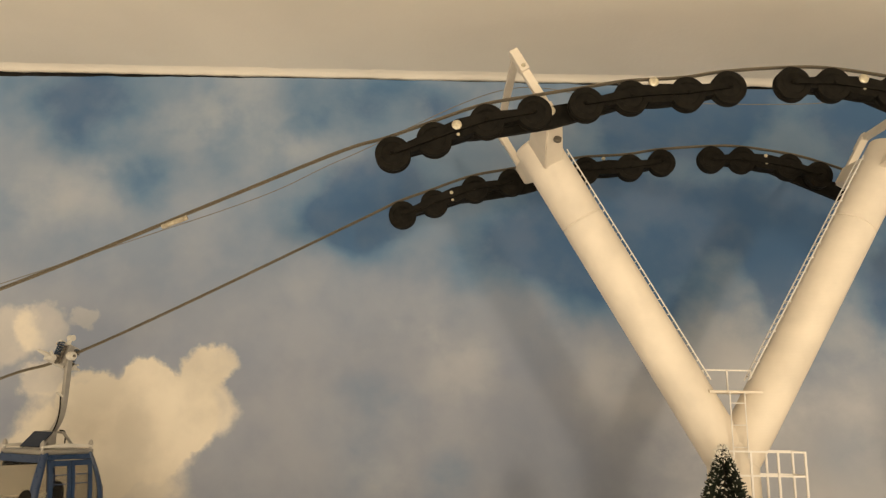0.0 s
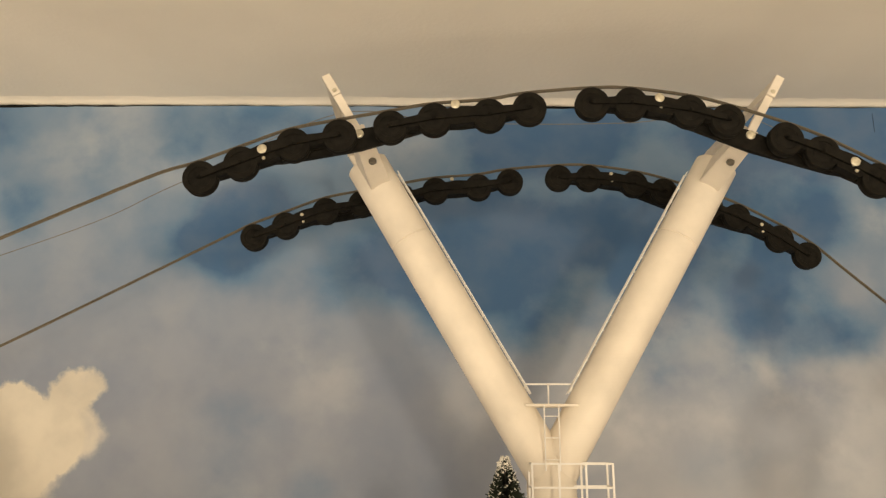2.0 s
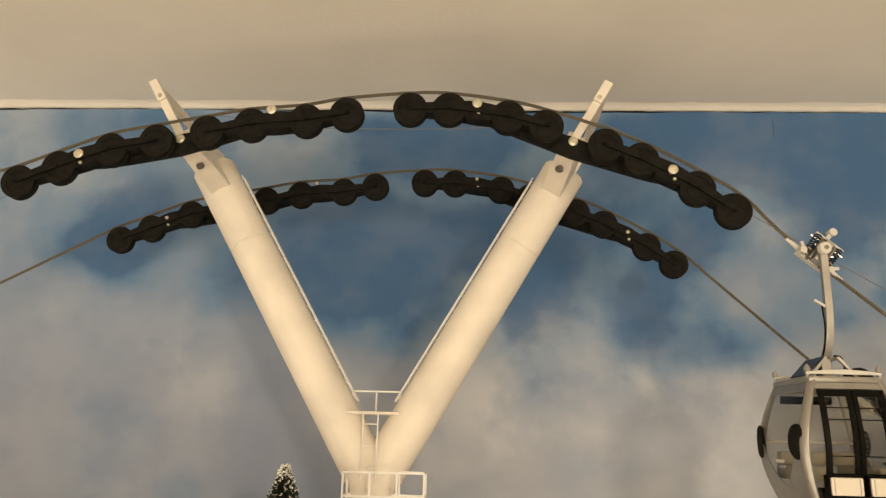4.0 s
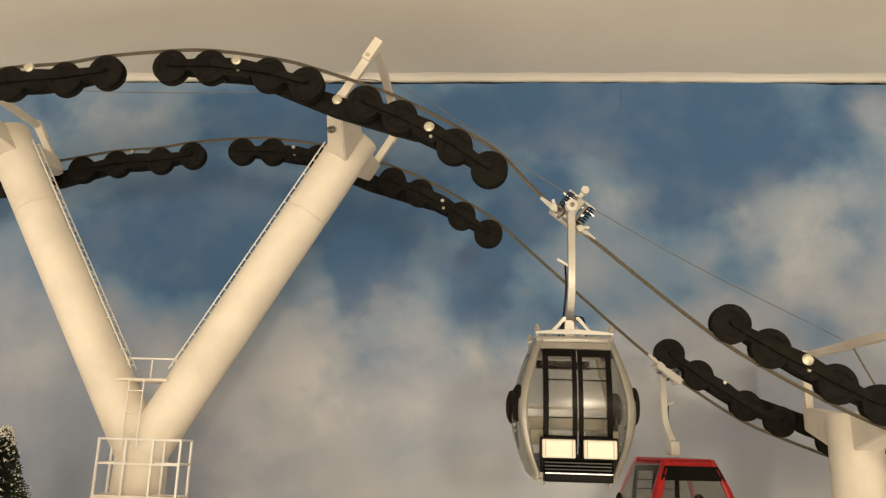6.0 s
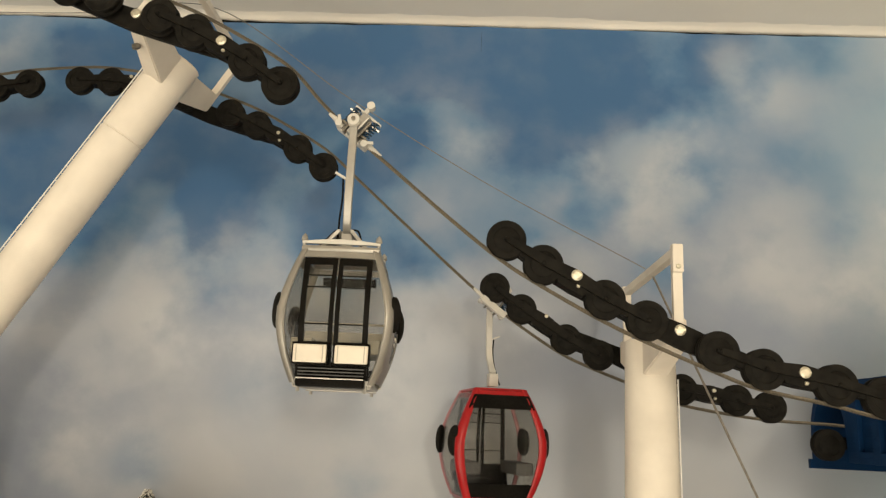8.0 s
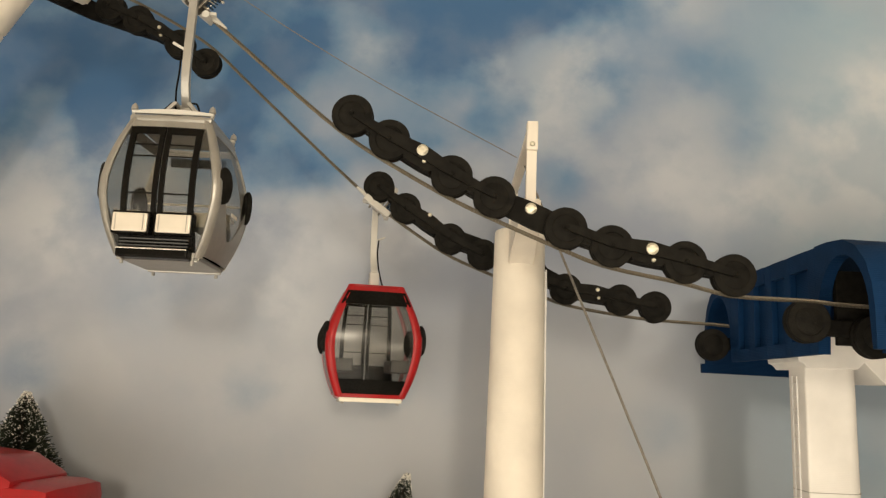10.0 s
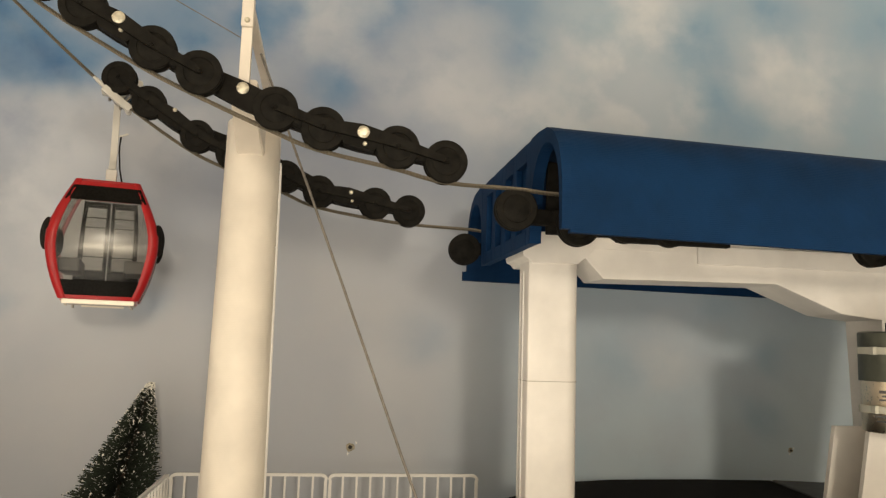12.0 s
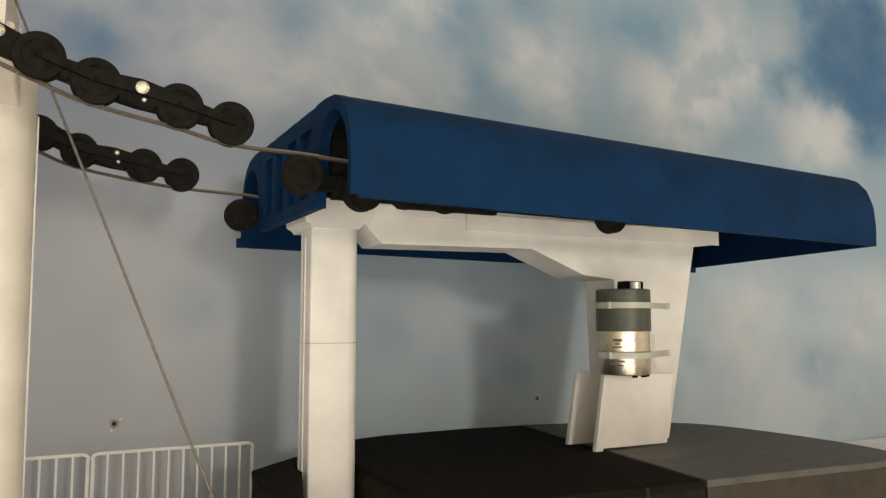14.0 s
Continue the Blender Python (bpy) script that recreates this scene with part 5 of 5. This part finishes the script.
    for sx in (-1, 1):
        for sy in (-1, 1):
            part("floor_foot", rod(bmesh.new(), (sx * 0.0165, sy * 0.0212, -0.1388), (sx * 0.0165, sy * 0.0212, -0.1350), 0.0009, 8), SILVER, e)
    if plain:
        part("foot_strip", box(bmesh.new(), (-0.0186, 0.0208, -0.1376), (0.0186, 0.0232, -0.1350), 0.0004), CREAM, e, "pale strip under the face")
        part("rear_strip", box(bmesh.new(), (-0.0120, -0.0224, -0.1380), (0.0120, -0.0204, -0.1358), 0.0004), CREAM, e)
    # bumper pads on the ribs
    for sx in (-1, 1):
        for sy in (-1, 1):
            a, b = level(-0.099)
            mm = pose(sx * (a + 0.0009), sy * (b - 0.0042), -0.0998) @ pose(0, 0, 0, 0, 0, 32 * sx * sy) @ pose(0, 0, 0, 0, 90 * sx, 0)
            bm = lathe(bmesh.new(), [(0, -0.0014), (0.0046, -0.0014), (0.0052, -0.0006), (0.0052, 0.0006), (0.0044, 0.0014), (0, 0.0016)], mm @ Matrix.Diagonal((1.75, 1.0, 1.0, 1)), 24)
            part("bumper", bm, BLACK, e, "black oval bumper", smooth=True)
    # roof bars with finials
    for sy in () if plain else (-1, 1):
        y = sy * 0.0205
        outl = [(-0.0200, -0.0644), (0.0200, -0.0644), (0.0200, -0.0632), (0.0100, -0.0622), (0.0, -0.0617), (-0.0100, -0.0622), (-0.0200, -0.0632)]
        rb = part("roof_bar", prism(bmesh.new(), outl, y - 0.0012, y + 0.0012, "y", 0.0003), NYLON, e)
        part("roof_rail", rod(bmesh.new(), (-0.020, y, -0.0662), (0.020, y, -0.0662), 0.0006, 8), CHROME, rb)
        for sx in (-1, 1):
            x = sx * 0.0190
            part("finial", lathe(bmesh.new(), [(0, -0.0670), (0.0010, -0.0670), (0.0010, -0.0632), (0.0018, -0.0626), (0.0014, -0.0606), (0.0006, -0.0596), (0, -0.0590)], Matrix.Translation((x, y, 0)), 12), SILVER, rb, smooth=True)
    # hanger foot: two raking frames, a solar cell and the arm
    for sx in () if plain else (-1, 1):
        bm = bmesh.new()
        for y in (-0.010, 0.010):
            bar(bm, (sx * 0.0130, y, -0.0650), (sx * 0.0035, y, -0.0545), 0.0016, 0.0014)
        bar(bm, (sx * 0.0035, -0.010, -0.0545), (sx * 0.0035, 0.010, -0.0545), 0.0016, 0.0016)
        part("foot_frame", bm, SILVER, e)
    if not plain:
        part("solar_cell", box(bmesh.new(), (-0.0070, -0.010, -0.0003), (0.0070, 0.010, 0.0003), 0, Matrix.Translation((-0.0098, 0, -0.0592)) @ pose(0, 0, 0, 0, -46, 0)), SOLAR, e, "dark solar cell")
    part("foot_block", box(bmesh.new(), (-0.0030, -0.0040, -0.0655), (0.0030, 0.0040, -0.0570 if plain else -0.0530), 0.0006), NYLON if plain else SILVER, e)
    arm_pts = [(0.0006, -0.0105, 0.0040), (0.0006, -0.0105, -0.0100), (0.0005, -0.0107, -0.0250), (0.0004, -0.0104, -0.0350), (0.0003, -0.0090, -0.0430), (0.0001, -0.0060, -0.0495), (0.0, -0.0025, -0.0540), (0.0, 0.0, -0.0570)]
    arm = part("hanger_arm", tube(bmesh.new(), smooth_line(arm_pts, 0.002), 0, 4, flat=(0.0021, 0.0015)), NYLON if plain else SILVER, e)
    bmod = arm.modifiers.new("bevel", "BEVEL")
    bmod.width, bmod.segments = 0.0004, 2
    part("arm_bracket", bar(bmesh.new(), (-0.0072, -0.0112, -0.0245), (0.0010, -0.0112, -0.0290), 0.0012, 0.0014), NYLON, arm)
    part("arm_cable", tube(bmesh.new(), smooth_line([(-0.0030, -0.0108, -0.0275), (-0.0026, -0.0112, -0.0380), (-0.0034, -0.0106, -0.0480), (-0.0042, -0.0070, -0.0560), (-0.0060, -0.0040, -0.0640)], 0.0015), 0.0005, 6), BLACK_GLOSS, arm, "thin black cable")
    if not plain:
        part("arm_cable", tube(bmesh.new(), smooth_line([(0.0030, -0.0060, -0.0530), (0.0062, -0.0070, -0.0535), (0.0080, -0.0065, -0.0575), (0.0084, -0.0060, -0.0640)], 0.0012), 0.0005, 6), BLACK_GLOSS, arm, "thin black cable")
    # grip, leaning with the rope
    rot = pose(0, 0, 0, 0, -math.degrees(math.atan(slope)), 0)
    bm = box(bmesh.new(), (-0.0105, -0.0020, -0.0034), (0.0105, 0.0026, 0.0012), 0.0007)
    grip = part("grip_jaw", bm, NYLON, e, "white nylon grip jaw")
    grip.matrix_local = rot
    for sx in (-1, 1):
        part("jaw_tip", rod(bmesh.new(), (sx * 0.0095, 0, 0.0002), (sx * 0.0190, 0, 0.0004), 0.0019, 8, 0.0009), NYLON, grip)
        part("spring", coil(bmesh.new(), (sx * 0.0068, -0.0050, 0.0010), 0.0105, 0.0019, 6, 0.00048), SPRING, grip, "dark blue coil spring", smooth=True)
        part("spring_rod", rod(bmesh.new(), (sx * 0.0068, -0.0050, -0.0030), (sx * 0.0068, -0.0050, 0.0128), 0.0007, 8), CHROME, grip)
        part("guide_roller", rod(bmesh.new(), (sx * 0.0092, -0.0075, -0.0018), (sx * 0.0092, -0.0030, -0.0018), 0.0019, 16), NYLON, grip, smooth=True)
        part("lever", bar(bmesh.new(), (sx * 0.0068, -0.0055, -0.0025), (sx * 0.0125, -0.0055, 0.0020), 0.0016, 0.0014), NYLON, grip)
        part("spring_seat", rod(bmesh.new(), (sx * 0.0068, -0.0050, 0.0002), (sx * 0.0068, -0.0050, 0.0012), 0.0026, 14), SCREW_DARK, grip)
        part("grip_cheek", box(bmesh.new(), (sx * 0.0041 - 0.0007, -0.0080, -0.0040), (sx * 0.0041 + 0.0007, -0.0030, 0.0098), 0.0003), SCREW_DARK, grip, "dark steel cheek plate")
        part("cheek_nut", rod(bmesh.new(), (sx * 0.0050, -0.0062, 0.0050), (sx * 0.0062, -0.0062, 0.0050), 0.0011, 6), CHROME, grip)
    part("spring_bridge", box(bmesh.new(), (-0.0090, -0.0062, 0.0112), (0.0090, -0.0038, 0.0126), 0.0004), NYLON, grip)
    part("grip_body", box(bmesh.new(), (-0.0024, -0.0090, -0.0030), (0.0024, -0.0020, 0.0115), 0.0008), SILVER, grip)
    part("grip_bolt", rod(bmesh.new(), (-0.0105, -0.0046, 0.0092), (0.0105, -0.0046, 0.0092), 0.0008, 8), CHROME, grip)
    part("front_roller", lathe(bmesh.new(), [(0, 0.0030), (0.0012, 0.0030), (0.0012, 0.0022), (0.0030, 0.0022), (0.0034, 0.0016), (0.0034, -0.0016), (0, -0.0016)], pose(0.0006, -0.0125, 0.0035, 90), 24), NYLON, arm, "white nylon roller", smooth=True)
    part("roller_screw", rod(bmesh.new(), (0.0006, -0.0158, 0.0035), (0.0006, -0.0150, 0.0035), 0.0012, 10), SCREW_DARK, arm)
    part("top_roller", rod(bmesh.new(), (-0.0022, -0.0085, 0.0168), (-0.0022, -0.0040, 0.0168), 0.0022, 18), NYLON, grip, smooth=True)
    part("top_bracket", box(bmesh.new(), (-0.0034, -0.0070, 0.0112), (-0.0010, -0.0046, 0.0168), 0.0004), NYLON, grip)
    if plain:
        # this cabin draws in more towards its roof
        for ob in e.children_recursive:
            for v in ob.data.vertices if ob.parent is not grip and ob is not grip else ():
                v.co.x *= 1 - 0.14 * min(1, max(0, (v.co.z + 0.100) / 0.032)) ** 1.6 * (v.co.z < -0.0655)
    if size != 1.0 or hang != 1.0:
        for ob in e.children_recursive:
            for v in ob.data.vertices if ob.parent is not grip and ob is not grip else ():
                v.co = (v.co.x * size, v.co.y * size, -0.0545 * hang + (v.co.z + 0.0545) * size) if v.co.z < -0.0545 else (v.co.x, v.co.y, v.co.z * hang)
    return e


gondola(pose(0.3795, Y_ROPE - 0.003, 0.3258, 0, 0, 2), -0.80, BODY, BODY, "silver gondola with smoked windows and cream ski boxes", 0.0034, 0.985, 1.045)
gondola(pose(0.4640, Y_ROPE + BACK - 0.003, 0.2560, 0, 0, 192), 0.72, RED, PINK, "red-framed gondola with smoked windows hanging from the rear rope", 0.0046, 1.05, 0.82)
gondola(pose(-0.3415, Y_ROPE + BACK - 0.003, 0.2530, 0, 0, 62), -0.35, NAVY, SILVER, "blue-framed gondola with smoked windows hanging from the rear rope", 0.0040, 1.0, 0.93, NAVY)
